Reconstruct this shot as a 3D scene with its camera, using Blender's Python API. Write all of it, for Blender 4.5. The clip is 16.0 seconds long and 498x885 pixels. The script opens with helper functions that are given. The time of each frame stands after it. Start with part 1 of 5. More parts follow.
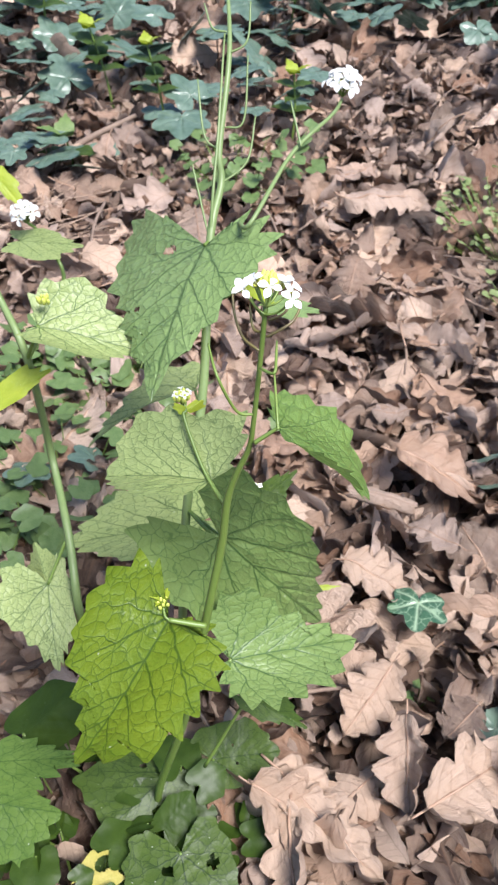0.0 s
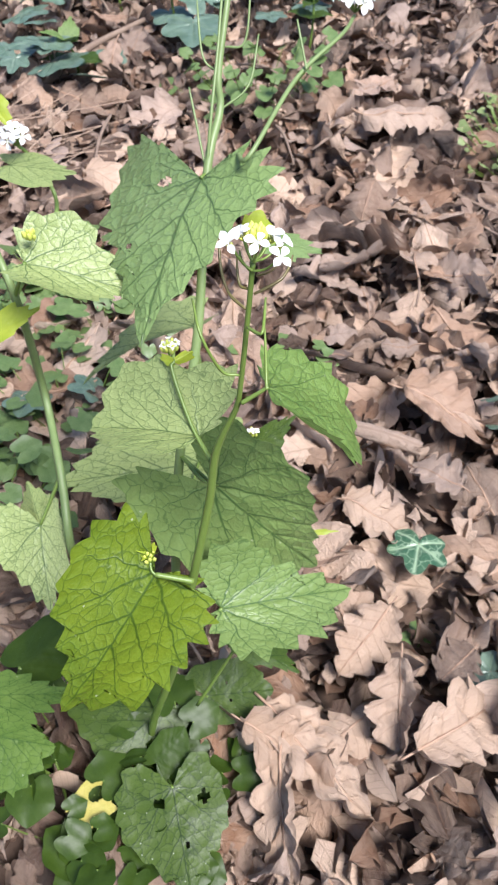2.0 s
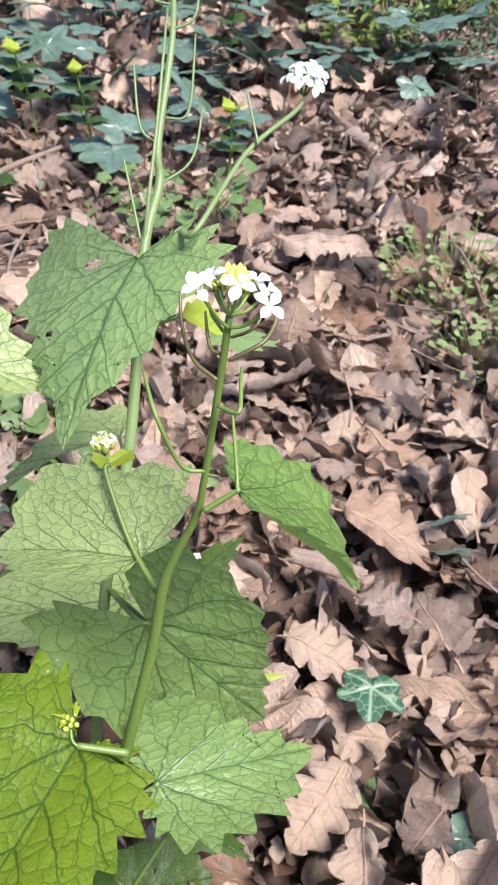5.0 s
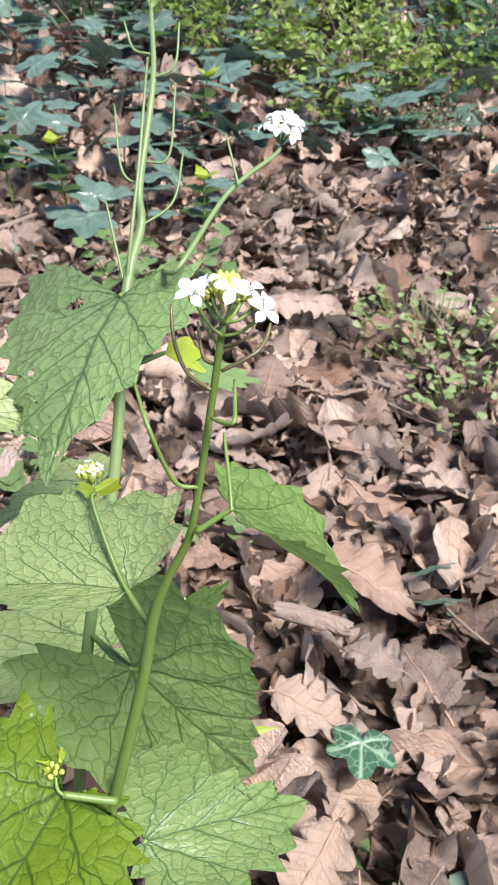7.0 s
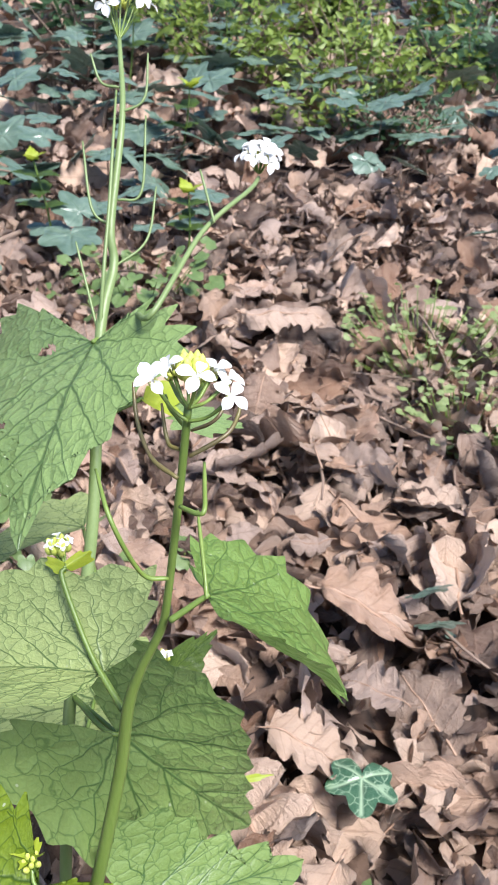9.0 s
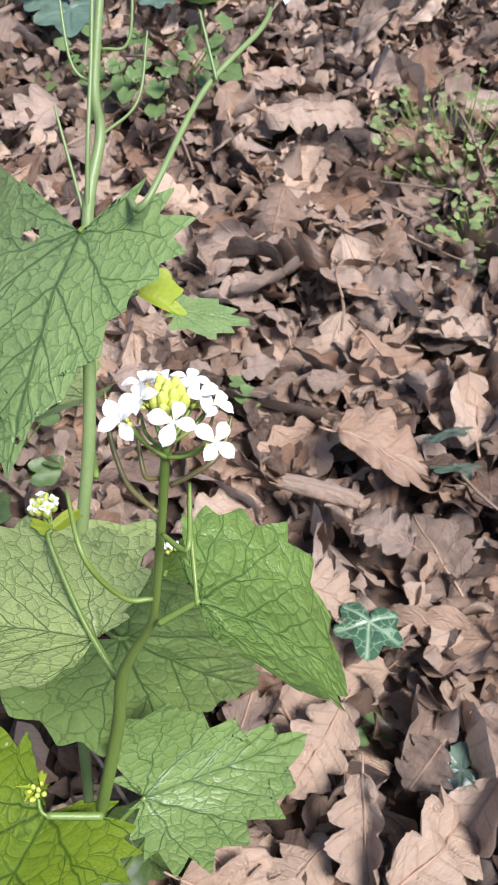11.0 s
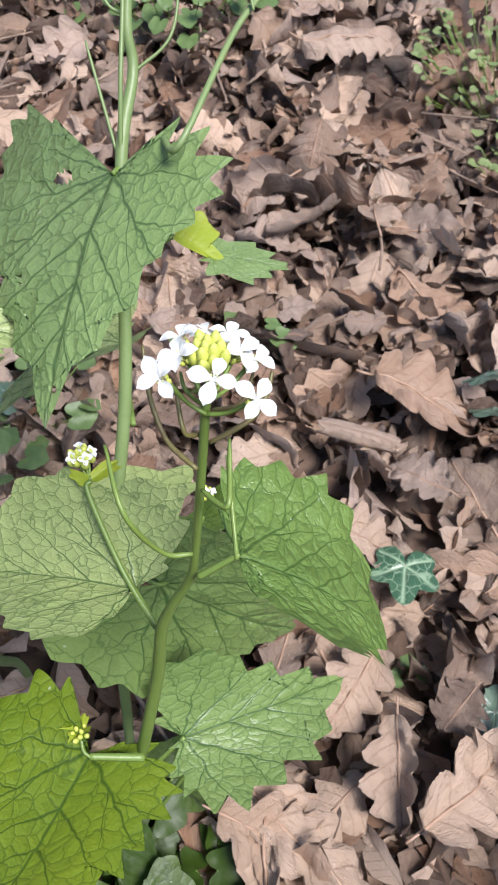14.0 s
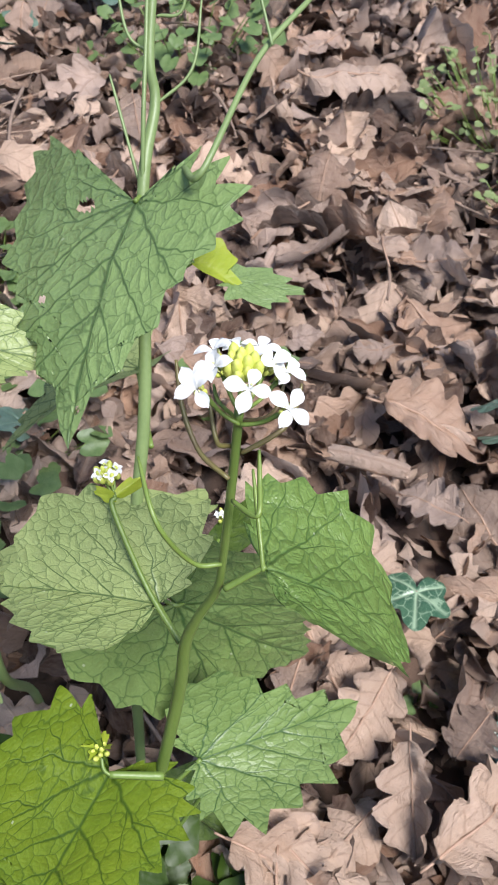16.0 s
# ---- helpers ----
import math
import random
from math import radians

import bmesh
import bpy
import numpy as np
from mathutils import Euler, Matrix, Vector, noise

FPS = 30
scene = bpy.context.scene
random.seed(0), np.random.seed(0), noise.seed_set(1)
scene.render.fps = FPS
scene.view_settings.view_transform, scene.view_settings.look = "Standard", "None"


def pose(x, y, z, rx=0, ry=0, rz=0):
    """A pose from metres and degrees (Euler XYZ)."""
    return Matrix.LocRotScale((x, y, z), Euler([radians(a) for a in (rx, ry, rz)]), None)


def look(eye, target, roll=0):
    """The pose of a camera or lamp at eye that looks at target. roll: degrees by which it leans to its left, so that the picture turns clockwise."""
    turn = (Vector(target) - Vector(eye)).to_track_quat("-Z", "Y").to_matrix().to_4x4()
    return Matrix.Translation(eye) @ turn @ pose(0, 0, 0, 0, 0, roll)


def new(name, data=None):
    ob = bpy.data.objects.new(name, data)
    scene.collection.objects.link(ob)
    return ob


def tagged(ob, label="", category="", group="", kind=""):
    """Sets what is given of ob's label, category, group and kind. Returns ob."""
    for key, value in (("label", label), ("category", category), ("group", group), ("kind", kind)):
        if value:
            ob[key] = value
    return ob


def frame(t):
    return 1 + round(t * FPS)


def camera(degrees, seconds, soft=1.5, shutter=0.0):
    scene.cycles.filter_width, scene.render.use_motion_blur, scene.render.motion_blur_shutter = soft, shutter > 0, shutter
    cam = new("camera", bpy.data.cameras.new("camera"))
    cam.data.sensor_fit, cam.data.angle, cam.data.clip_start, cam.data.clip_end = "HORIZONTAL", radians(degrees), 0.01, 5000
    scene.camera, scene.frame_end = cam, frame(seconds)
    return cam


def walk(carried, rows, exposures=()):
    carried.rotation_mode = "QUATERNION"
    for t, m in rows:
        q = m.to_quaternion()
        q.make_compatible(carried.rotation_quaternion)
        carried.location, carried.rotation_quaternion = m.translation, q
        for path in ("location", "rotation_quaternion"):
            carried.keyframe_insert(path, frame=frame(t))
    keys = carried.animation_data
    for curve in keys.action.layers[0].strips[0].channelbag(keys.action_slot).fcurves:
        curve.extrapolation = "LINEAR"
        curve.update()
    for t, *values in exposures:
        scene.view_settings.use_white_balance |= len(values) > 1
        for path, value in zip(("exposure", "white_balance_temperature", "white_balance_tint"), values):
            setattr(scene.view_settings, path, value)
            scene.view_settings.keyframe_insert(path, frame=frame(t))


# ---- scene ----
cam = camera(33.8, 16.0, soft=1.2)
cam.data.dof.use_dof, cam.data.dof.focus_distance, cam.data.dof.aperture_fstop = True, 0.19, 110.0
EXPOSURE = [(0, 1.72), (4, 1.72), (5, 1.80), (9, 1.80), (10, 1.68), (12.3, 1.45), (16, 1.42)]
KELVIN, TINT = 5850, 13
SKY, SUN, SUN_WIDE, SUN_UP, SUN_TURN = 0.055, 2.8, 22.0, 62.0, 135.0
PATH = [
    (0, (0.0320, 0.0328, 0.6165), (0.0266, 1.4217, -0.8225), -0.17),
    (0.5, (0.0275, 0.0412, 0.6260), (-0.0106, 1.3806, -0.8588), -0.14),
    (1, (0.0328, 0.0444, 0.6217), (-0.0110, 1.3315, -0.9085), -0.21),
    (1.5, (0.0372, 0.0497, 0.6214), (0.0006, 1.3096, -0.9314), 0.03),
    (2, (0.0413, 0.0553, 0.6155), (0.0055, 1.2911, -0.9567), -0.02),
    (2.5, (0.0417, 0.0617, 0.6184), (0.0081, 1.2973, -0.9539), 0.06),
    (3, (0.0444, 0.0687, 0.6130), (0.0109, 1.3072, -0.9571), -0.01),
    (3.5, (0.0429, 0.0897, 0.5879), (0.0181, 1.3460, -0.9681), 0.25),
    (4, (0.0386, 0.1030, 0.5714), (0.0786, 1.4376, -0.9176), 2.34),
    (4.5, (0.0276, 0.1025, 0.5583), (0.1472, 1.4952, -0.8720), 4.56),
    (5, (0.0248, 0.0959, 0.5571), (0.2066, 1.5686, -0.7837), 5.93),
    (7.5, (0.0201, 0.0910, 0.5407), (0.2711, 1.6681, -0.6633), 5.61),
    (8, (0.0230, 0.0974, 0.5399), (0.2770, 1.6774, -0.6596), 4.97),
    (8.5, (0.0245, 0.1023, 0.5423), (0.2778, 1.6847, -0.6543), 4.68),
    (9, (0.0278, 0.1139, 0.5500), (0.2796, 1.6908, -0.6543), 4.55),
    (9.5, (0.0355, 0.1302, 0.5581), (0.2421, 1.6238, -0.7559), 3.73),
    (10, (0.0393, 0.1476, 0.5678), (0.2276, 1.5246, -0.8703), 3.80),
    (12.5, (0.0361, 0.1707, 0.5658), (0.2000, 1.2743, -1.0941), 4.34),
    (13, (0.0370, 0.1698, 0.5650), (0.1599, 1.2689, -1.1013), 2.64),
    (13.5, (0.0351, 0.1724, 0.5659), (0.1348, 1.2682, -1.1042), 1.72),
    (14, (0.0373, 0.1703, 0.5664), (0.1303, 1.2616, -1.1070), 1.56),
    (14.5, (0.0359, 0.1700, 0.5664), (0.1301, 1.2569, -1.1098), 1.64),
    (15, (0.0370, 0.1690, 0.5660), (0.1265, 1.2558, -1.1106), 1.44),
    (15.5, (0.0398, 0.1663, 0.5656), (0.1182, 1.2573, -1.1088), 1.08),
    (16, (0.0320, 0.1648, 0.5679), (0.1180, 1.3207, -1.0620), 1.11),
]
walk(cam, [(t, look(eye, target, roll)) for t, eye, target, roll in PATH], [(t, stops, KELVIN, TINT) for t, stops in EXPOSURE])

# ---- light ----
world = bpy.data.worlds.new("sky")
scene.world = world
world.use_nodes = True
wn = world.node_tree.nodes
sky = wn.new("ShaderNodeTexSky")
sky.sky_type = "NISHITA"
sky.sun_disc = False
sky.sun_elevation, sky.sun_rotation = radians(SUN_UP), radians(SUN_TURN)
wn["Background"].inputs["Strength"].default_value = SKY
world.node_tree.links.new(sky.outputs["Color"], wn["Background"].inputs["Color"])
lamp = bpy.data.lights.new("sun", "SUN")
lamp.energy, lamp.angle, lamp.color = SUN, radians(SUN_WIDE), (1.0, 0.93, 0.84)
sun = new("sun", lamp)
ux, uy = math.sin(radians(SUN_TURN)), math.cos(radians(SUN_TURN))
sun.matrix_world = look((6 * ux, 6 * uy, 6 * math.tan(radians(SUN_UP))), (0, 0, 0))


# ---- materials ----
def material(name):
    m = bpy.data.materials.new(name)
    m.use_nodes = True
    return m, m.node_tree.nodes, m.node_tree.links, m.node_tree.nodes["Principled BSDF"]


def node(nodes, kind, **inputs):
    n = nodes.new("ShaderNode" + kind)
    for key, value in inputs.items():
        n.inputs[key.replace("_", " ")].default_value = value
    return n


def ramp(nodes, stops):
    n = nodes.new("ShaderNodeValToRGB")
    while len(n.color_ramp.elements) < len(stops):
        n.color_ramp.elements.new(0.5)
    for e, (at, c) in zip(n.color_ramp.elements, stops):
        e.position, e.color = at, (*c, 1) if len(c) == 3 else (c[0], c[0], c[0], 1)
    return n


def mix(nodes, links, fac, a, b, blend="MIX"):
    n = nodes.new("ShaderNodeMix")
    n.data_type, n.blend_type = "RGBA", blend
    for key, value in ((0, fac), (6, a), (7, b)):
        if isinstance(value, bpy.types.NodeSocket):
            links.new(value, n.inputs[key])
        elif key == 0:
            n.inputs[0].default_value = value
        else:
            n.inputs[key].default_value = (*value, 1)
    return n.outputs[2]


def math_node(nodes, links, op, a, b=0.5):
    n = nodes.new("ShaderNodeMath")
    n.operation = op
    for i, v in enumerate((a, b)):
        if isinstance(v, bpy.types.NodeSocket):
            links.new(v, n.inputs[i])
        else:
            n.inputs[i].default_value = v
    return n.outputs[0]


def attribute(nodes, name):
    a = nodes.new("ShaderNodeAttribute")
    a.attribute_name = name
    return a.outputs["Fac"]


VEINS = ((0, 0, 0, 1, 1.15), (0, 0, 0.56, 0.10, 0.8), (0, 0, 0.50, 0.46, 1.0), (0, 0, 0.36, -0.16, 0.6), (0, 0.24, 0.40, 0.66, 0.8), (0, 0.44, 0.26, 0.79, 0.7), (0, 0.62, 0.15, 0.89, 0.55),
         (0.27, 0.25, 0.56, 0.29, 0.6), (0.25, 0.046, 0.46, -0.08, 0.55), (0.2, 0.183, 0.34, 0.50, 0.5))


def vein_lines(n, l, uv, strength):
    """Palmate veins as thin tapering lines from the base of the blade, alike on both halves, slightly crooked."""
    sep = n.new("ShaderNodeSeparateXYZ")
    wob = node(n, "TexNoise", Scale=5.0, Detail=2.0)
    l.new(uv.outputs[0], wob.inputs["Vector"])
    add = n.new("ShaderNodeVectorMath")
    add.operation = "MULTIPLY_ADD"
    add.inputs[1].default_value = (0.07, 0.07, 0.0)
    shift = n.new("ShaderNodeVectorMath")
    shift.operation = "SUBTRACT"
    shift.inputs[1].default_value = (0.035, 0.035, 0.0)
    l.new(wob.outputs["Color"], add.inputs[0])
    l.new(uv.outputs[0], add.inputs[2])
    l.new(add.outputs[0], shift.inputs[0])
    l.new(shift.outputs[0], sep.inputs[0])
    ax = math_node(n, l, "MULTIPLY", math_node(n, l, "ABSOLUTE", sep.outputs[0]), 0.6)
    out = None
    for x0, y0, x1, y1, k in VEINS:
        dx, dy = x1 - x0, y1 - y0
        sq = dx * dx + dy * dy
        px, py = math_node(n, l, "SUBTRACT", ax, x0), math_node(n, l, "SUBTRACT", sep.outputs[1], y0)
        t = math_node(n, l, "ADD", math_node(n, l, "MULTIPLY", px, dx / sq), math_node(n, l, "MULTIPLY", py, dy / sq))
        t = math_node(n, l, "MINIMUM", math_node(n, l, "MAXIMUM", t, 0.0), 1.0)
        qx = math_node(n, l, "SUBTRACT", px, math_node(n, l, "MULTIPLY", t, dx))
        qy = math_node(n, l, "SUBTRACT", py, math_node(n, l, "MULTIPLY", t, dy))
        d = math_node(n, l, "SQRT", math_node(n, l, "ADD", math_node(n, l, "MULTIPLY", qx, qx), math_node(n, l, "MULTIPLY", qy, qy)))
        wide = math_node(n, l, "SUBTRACT", 0.0112 * k * strength, math_node(n, l, "MULTIPLY", t, 0.0072 * k * strength))
        fall = math_node(n, l, "SUBTRACT", 1.25, math_node(n, l, "DIVIDE", d, wide))
        fall = math_node(n, l, "MINIMUM", math_node(n, l, "MAXIMUM", fall, 0.0), 1.0)
        out = fall if out is None else math_node(n, l, "MAXIMUM", out, fall)
    return out


def leaf_material(name, blade, young, vein, net=11.0, rough=0.42, thin=0.36, relief=0.34, dark=0.85, flecks=0.5, veins=1.0, shine=0.45):
    """A living leaf: blade and younger tint in patches, veins from the mesh, a net of small veins, pale flecks."""
    m, n, l, p = material(name)
    rel = n.new("ShaderNodeUVMap")
    own = n.new("ShaderNodeObjectInfo")
    uv = n.new("ShaderNodeVectorMath")
    uv.operation = "MULTIPLY_ADD"
    uv.inputs[1].default_value = (0.6 if veins else 1.0, 1.0, 1.0)
    l.new(rel.outputs[0], uv.inputs[0])
    l.new(math_node(n, l, "MULTIPLY", own.outputs["Random"], 30.0), uv.inputs[2])
    warp = node(n, "TexNoise", Scale=7.0, Detail=3.0)
    l.new(uv.outputs[0], warp.inputs["Vector"])
    add = n.new("ShaderNodeVectorMath")
    add.operation = "MULTIPLY_ADD"
    add.inputs[1].default_value = (0.1, 0.1, 0.1)
    l.new(warp.outputs["Color"], add.inputs[0])
    l.new(uv.outputs[0], add.inputs[2])
    cells = node(n, "TexVoronoi", Scale=net)
    cells.feature = "DISTANCE_TO_EDGE"
    l.new(add.outputs[0], cells.inputs["Vector"])
    fine = node(n, "TexVoronoi", Scale=net * 3.1)
    fine.feature = "DISTANCE_TO_EDGE"
    l.new(add.outputs[0], fine.inputs["Vector"])
    net_r = ramp(n, [(0.0, (0.72,)), (0.022, (0.5,)), (0.05, (0.0,))])
    l.new(cells.outputs["Distance"], net_r.inputs[0])
    fine_r = ramp(n, [(0.0, (0.13,)), (0.09, (0.0,))])
    l.new(fine.outputs["Distance"], fine_r.inputs[0])
    main = vein_lines(n, l, rel, veins) if veins else attribute(n, "vein")
    lines = math_node(n, l, "MAXIMUM", main, math_node(n, l, "MAXIMUM", net_r.outputs[0], fine_r.outputs[0]))
    tint = node(n, "TexNoise", Scale=2.6, Detail=4.0, Roughness=0.6)
    l.new(uv.outputs[0], tint.inputs["Vector"])
    tint_r = ramp(n, [(0.38, (0.0,)), (0.68, (1.0,))])
    l.new(tint.outputs["Fac"], tint_r.inputs[0])
    colour = mix(n, l, tint_r.outputs[0], blade, young)
    grain = node(n, "TexNoise", Scale=60.0, Detail=3.0)
    l.new(uv.outputs[0], grain.inputs["Vector"])
    colour = mix(n, l, 0.35, colour, mix(n, l, grain.outputs["Fac"], tuple(c * 0.6 for c in blade), tuple(min(1, c * 1.35) for c in young)))
    colour = mix(n, l, math_node(n, l, "MULTIPLY", lines, dark), colour, vein)
    dots = node(n, "TexVoronoi", Scale=19.0)
    l.new(uv.outputs[0], dots.inputs["Vector"])
    dots_r = ramp(n, [(0.11, (1.0,)), (0.16, (0.0,))])
    l.new(dots.outputs["Distance"], dots_r.inputs[0])
    pick = ramp(n, [(0.80, (0.0,)), (0.82, (1.0,))])
    l.new(dots.outputs["Color"], pick.inputs[0])
    spot = math_node(n, l, "MULTIPLY", dots_r.outputs[0], math_node(n, l, "MULTIPLY", pick.outputs[0], flecks))
    colour = mix(n, l, spot, colour, (0.55, 0.6, 0.45))
    l.new(colour, p.inputs["Base Color"])
    p.inputs["Roughness"].default_value = rough
    p.inputs["Specular IOR Level"].default_value = shine
    dome = ramp(n, [(0.0, (0.0,)), (0.12, (0.55,)), (0.32, (1.0,))])
    l.new(cells.outputs["Distance"], dome.inputs[0])
    low = ramp(n, [(0.0, (0.0,)), (0.3, (1.0,))])
    l.new(fine.outputs["Distance"], low.inputs[0])
    puff = math_node(n, l, "ADD", dome.outputs[0], math_node(n, l, "MULTIPLY", low.outputs[0], 0.25))
    groove = math_node(n, l, "SUBTRACT", puff, math_node(n, l, "MULTIPLY", main, 0.9))
    bump = node(n, "Bump", Strength=relief, Distance=0.0022)
    l.new(math_node(n, l, "ADD", groove, math_node(n, l, "MULTIPLY", grain.outputs["Fac"], 0.22)), bump.inputs["Height"])
    l.new(bump.outputs[0], p.inputs["Normal"])
    through_light = n.new("ShaderNodeBsdfTranslucent")
    l.new(mix(n, l, 0.5, colour, young), through_light.inputs["Color"])
    blend = node(n, "MixShader", Fac=thin)
    l.new(p.outputs[0], blend.inputs[1])
    l.new(through_light.outputs[0], blend.inputs[2])
    l.new(blend.outputs[0], n["Material Output"].inputs["Surface"])
    return m


def plain_material(name, a, b, rough=0.5, scale=400.0, relief=0.2, thin=0.0, stretch=(1, 1, 1), spec=0.5):
    m, n, l, p = material(name)
    co = n.new("ShaderNodeTexCoord")
    mp = n.new("ShaderNodeMapping")
    mp.inputs["Scale"].default_value = stretch
    l.new(co.outputs["Object"], mp.inputs[0])
    t = node(n, "TexNoise", Scale=scale, Detail=4.0, Roughness=0.65)
    l.new(mp.outputs[0], t.inputs["Vector"])
    big = node(n, "TexNoise", Scale=scale * 0.12, Detail=2.0)
    l.new(mp.outputs[0], big.inputs["Vector"])
    r = ramp(n, [(0.3, (0.0,)), (0.7, (1.0,))])
    l.new(math_node(n, l, "ADD", math_node(n, l, "MULTIPLY", t.outputs["Fac"], 0.5), math_node(n, l, "MULTIPLY", big.outputs["Fac"], 0.5)), r.inputs[0])
    c = mix(n, l, r.outputs[0], a, b)
    l.new(c, p.inputs["Base Color"])
    p.inputs["Roughness"].default_value = rough
    p.inputs["Specular IOR Level"].default_value = spec
    bump = node(n, "Bump", Strength=relief, Distance=0.0006)
    l.new(t.outputs["Fac"], bump.inputs["Height"])
    l.new(bump.outputs[0], p.inputs["Normal"])
    if thin:
        tr = n.new("ShaderNodeBsdfTranslucent")
        l.new(c, tr.inputs["Color"])
        blend = node(n, "MixShader", Fac=thin)
        l.new(p.outputs[0], blend.inputs[1])
        l.new(tr.outputs[0], blend.inputs[2])
        l.new(blend.outputs[0], n["Material Output"].inputs["Surface"])
    return m


def dry_material(name, joined, tone=None):
    """Dead oak leaf: each leaf its own brown, blotches, a pale midrib and side veins."""
    m, n, l, p = material(name)
    if joined:
        g = n.new("ShaderNodeNewGeometry")
        rnd = g.outputs["Random Per Island"]
    else:
        g = n.new("ShaderNodeObjectInfo")
        rnd = g.outputs["Random"]
    own = ramp(n, tone or [(0.0, (0.225, 0.122, 0.072)), (0.11, (0.43, 0.285, 0.198)), (0.22, (0.088, 0.049, 0.034)), (0.35, (0.56, 0.40, 0.29)), (0.48, (0.24, 0.165, 0.125)),
                           (0.6, (0.64, 0.475, 0.36)), (0.72, (0.06, 0.036, 0.027)), (0.84, (0.45, 0.335, 0.27)), (1.0, (0.33, 0.18, 0.10))])
    own.color_ramp.interpolation = "CONSTANT" if joined else "LINEAR"
    l.new(rnd, own.inputs[0])
    uv = n.new("ShaderNodeUVMap")
    shift = n.new("ShaderNodeVectorMath")
    shift.operation = "ADD"
    l.new(uv.outputs[0], shift.inputs[0])
    sh = math_node(n, l, "MULTIPLY", rnd, 40.0)
    l.new(sh, shift.inputs[1])
    blot = node(n, "TexNoise", Scale=3.2, Detail=5.0, Roughness=0.65)
    l.new(shift.outputs[0], blot.inputs["Vector"])
    br = ramp(n, [(0.36, (0.0,)), (0.66, (1.0,))])
    l.new(blot.outputs["Fac"], br.inputs[0])
    colour = mix(n, l, math_node(n, l, "MULTIPLY", br.outputs[0], 0.4), own.outputs[0], mix(n, l, 0.7, own.outputs[0], (0.56, 0.42, 0.31), "MIX"))
    spots = node(n, "TexNoise", Scale=26.0, Detail=4.0, Roughness=0.7)
    l.new(shift.outputs[0], spots.inputs["Vector"])
    sr = ramp(n, [(0.30, (1.0,)), (0.42, (0.0,))])
    l.new(spots.outputs["Fac"], sr.inputs[0])
    colour = mix(n, l, math_node(n, l, "MULTIPLY", sr.outputs[0], 0.45), colour, (0.14, 0.085, 0.06))
    sep = n.new("ShaderNodeSeparateXYZ")
    l.new(uv.outputs[0], sep.inputs[0])
    ax = math_node(n, l, "ABSOLUTE", sep.outputs[0])
    rib = math_node(n, l, "FRACT", math_node(n, l, "MULTIPLY", math_node(n, l, "SUBTRACT", sep.outputs[1], math_node(n, l, "MULTIPLY", ax, 0.17)), 7.5))
    rise = math_node(n, l, "ABSOLUTE", math_node(n, l, "SUBTRACT", rib, 0.5))
    rr_ = ramp(n, [(0.40, (0.0,)), (0.485, (1.0,))])
    l.new(rise, rr_.inputs[0])
    mr_ = ramp(n, [(0.02, (1.0,)), (0.06, (0.0,))])
    l.new(ax, mr_.inputs[0])
    ribs = math_node(n, l, "MAXIMUM", math_node(n, l, "MULTIPLY", rr_.outputs[0], 0.7), mr_.outputs[0])
    colour = mix(n, l, math_node(n, l, "MULTIPLY", ribs, 0.35), colour, (0.20, 0.115, 0.07))
    l.new(colour, p.inputs["Base Color"])
    p.inputs["Roughness"].default_value = 0.43
    p.inputs["Specular IOR Level"].default_value = 0.5
    crease = node(n, "TexNoise", Scale=7.0, Detail=5.0, Roughness=0.7, Distortion=0.8)
    l.new(shift.outputs[0], crease.inputs["Vector"])
    h = math_node(n, l, "ADD", math_node(n, l, "MULTIPLY", spots.outputs["Fac"], 0.9), math_node(n, l, "ADD", math_node(n, l, "MULTIPLY", ribs, 0.35), math_node(n, l, "MULTIPLY", crease.outputs["Fac"], 1.6)))
    bump = node(n, "Bump", Strength=0.8, Distance=0.003)
    l.new(h, bump.inputs["Height"])
    l.new(bump.outputs[0], p.inputs["Normal"])
    tr = n.new("ShaderNodeBsdfTranslucent")
    l.new(colour, tr.inputs["Color"])
    blend = node(n, "MixShader", Fac=0.12)
    l.new(p.outputs[0], blend.inputs[1])
    l.new(tr.outputs[0], blend.inputs[2])
    l.new(blend.outputs[0], n["Material Output"].inputs["Surface"])
    return m


MAT_UPPER = leaf_material("upper_leaf_green", (0.185, 0.275, 0.09), (0.255, 0.36, 0.125), (0.028, 0.075, 0.018), net=13, dark=0.75, shine=0.6, relief=0.26, rough=0.38)
MAT_BRIGHT = leaf_material("bright_leaf_green", (0.115, 0.185, 0.012), (0.175, 0.24, 0.014), (0.026, 0.065, 0.006), net=11, thin=0.38, relief=0.24)
MAT_PALE = leaf_material("pale_leaf_green", (0.295, 0.37, 0.13), (0.365, 0.435, 0.165), (0.032, 0.085, 0.02), net=12, shine=0.5, relief=0.24, rough=0.4)
MAT_MID = leaf_material("mid_leaf_green", (0.17, 0.25, 0.07), (0.225, 0.315, 0.098), (0.03, 0.085, 0.02), net=12, shine=0.5, relief=0.26, rough=0.4)
MAT_RIGHT = leaf_material("glossy_leaf_green", (0.135, 0.225, 0.045), (0.195, 0.29, 0.07), (0.03, 0.085, 0.012), net=9, rough=0.36, relief=0.42, dark=0.7, shine=0.55)
# low leaves: own green, darkened further to put shade near the ground into it
MAT_LOW_SHADED = leaf_material("low_leaf_shaded_green", (0.046, 0.082, 0.012), (0.082, 0.128, 0.02), (0.010, 0.030, 0.005), shine=0.3, net=9, dark=0.9, relief=0.09)
MAT_BEDSTRAW = leaf_material("tiny_leaf_pale_green", (0.20, 0.26, 0.10), (0.29, 0.35, 0.14), (0.12, 0.18, 0.06), net=5, dark=0.3, relief=0.05, flecks=0.0)
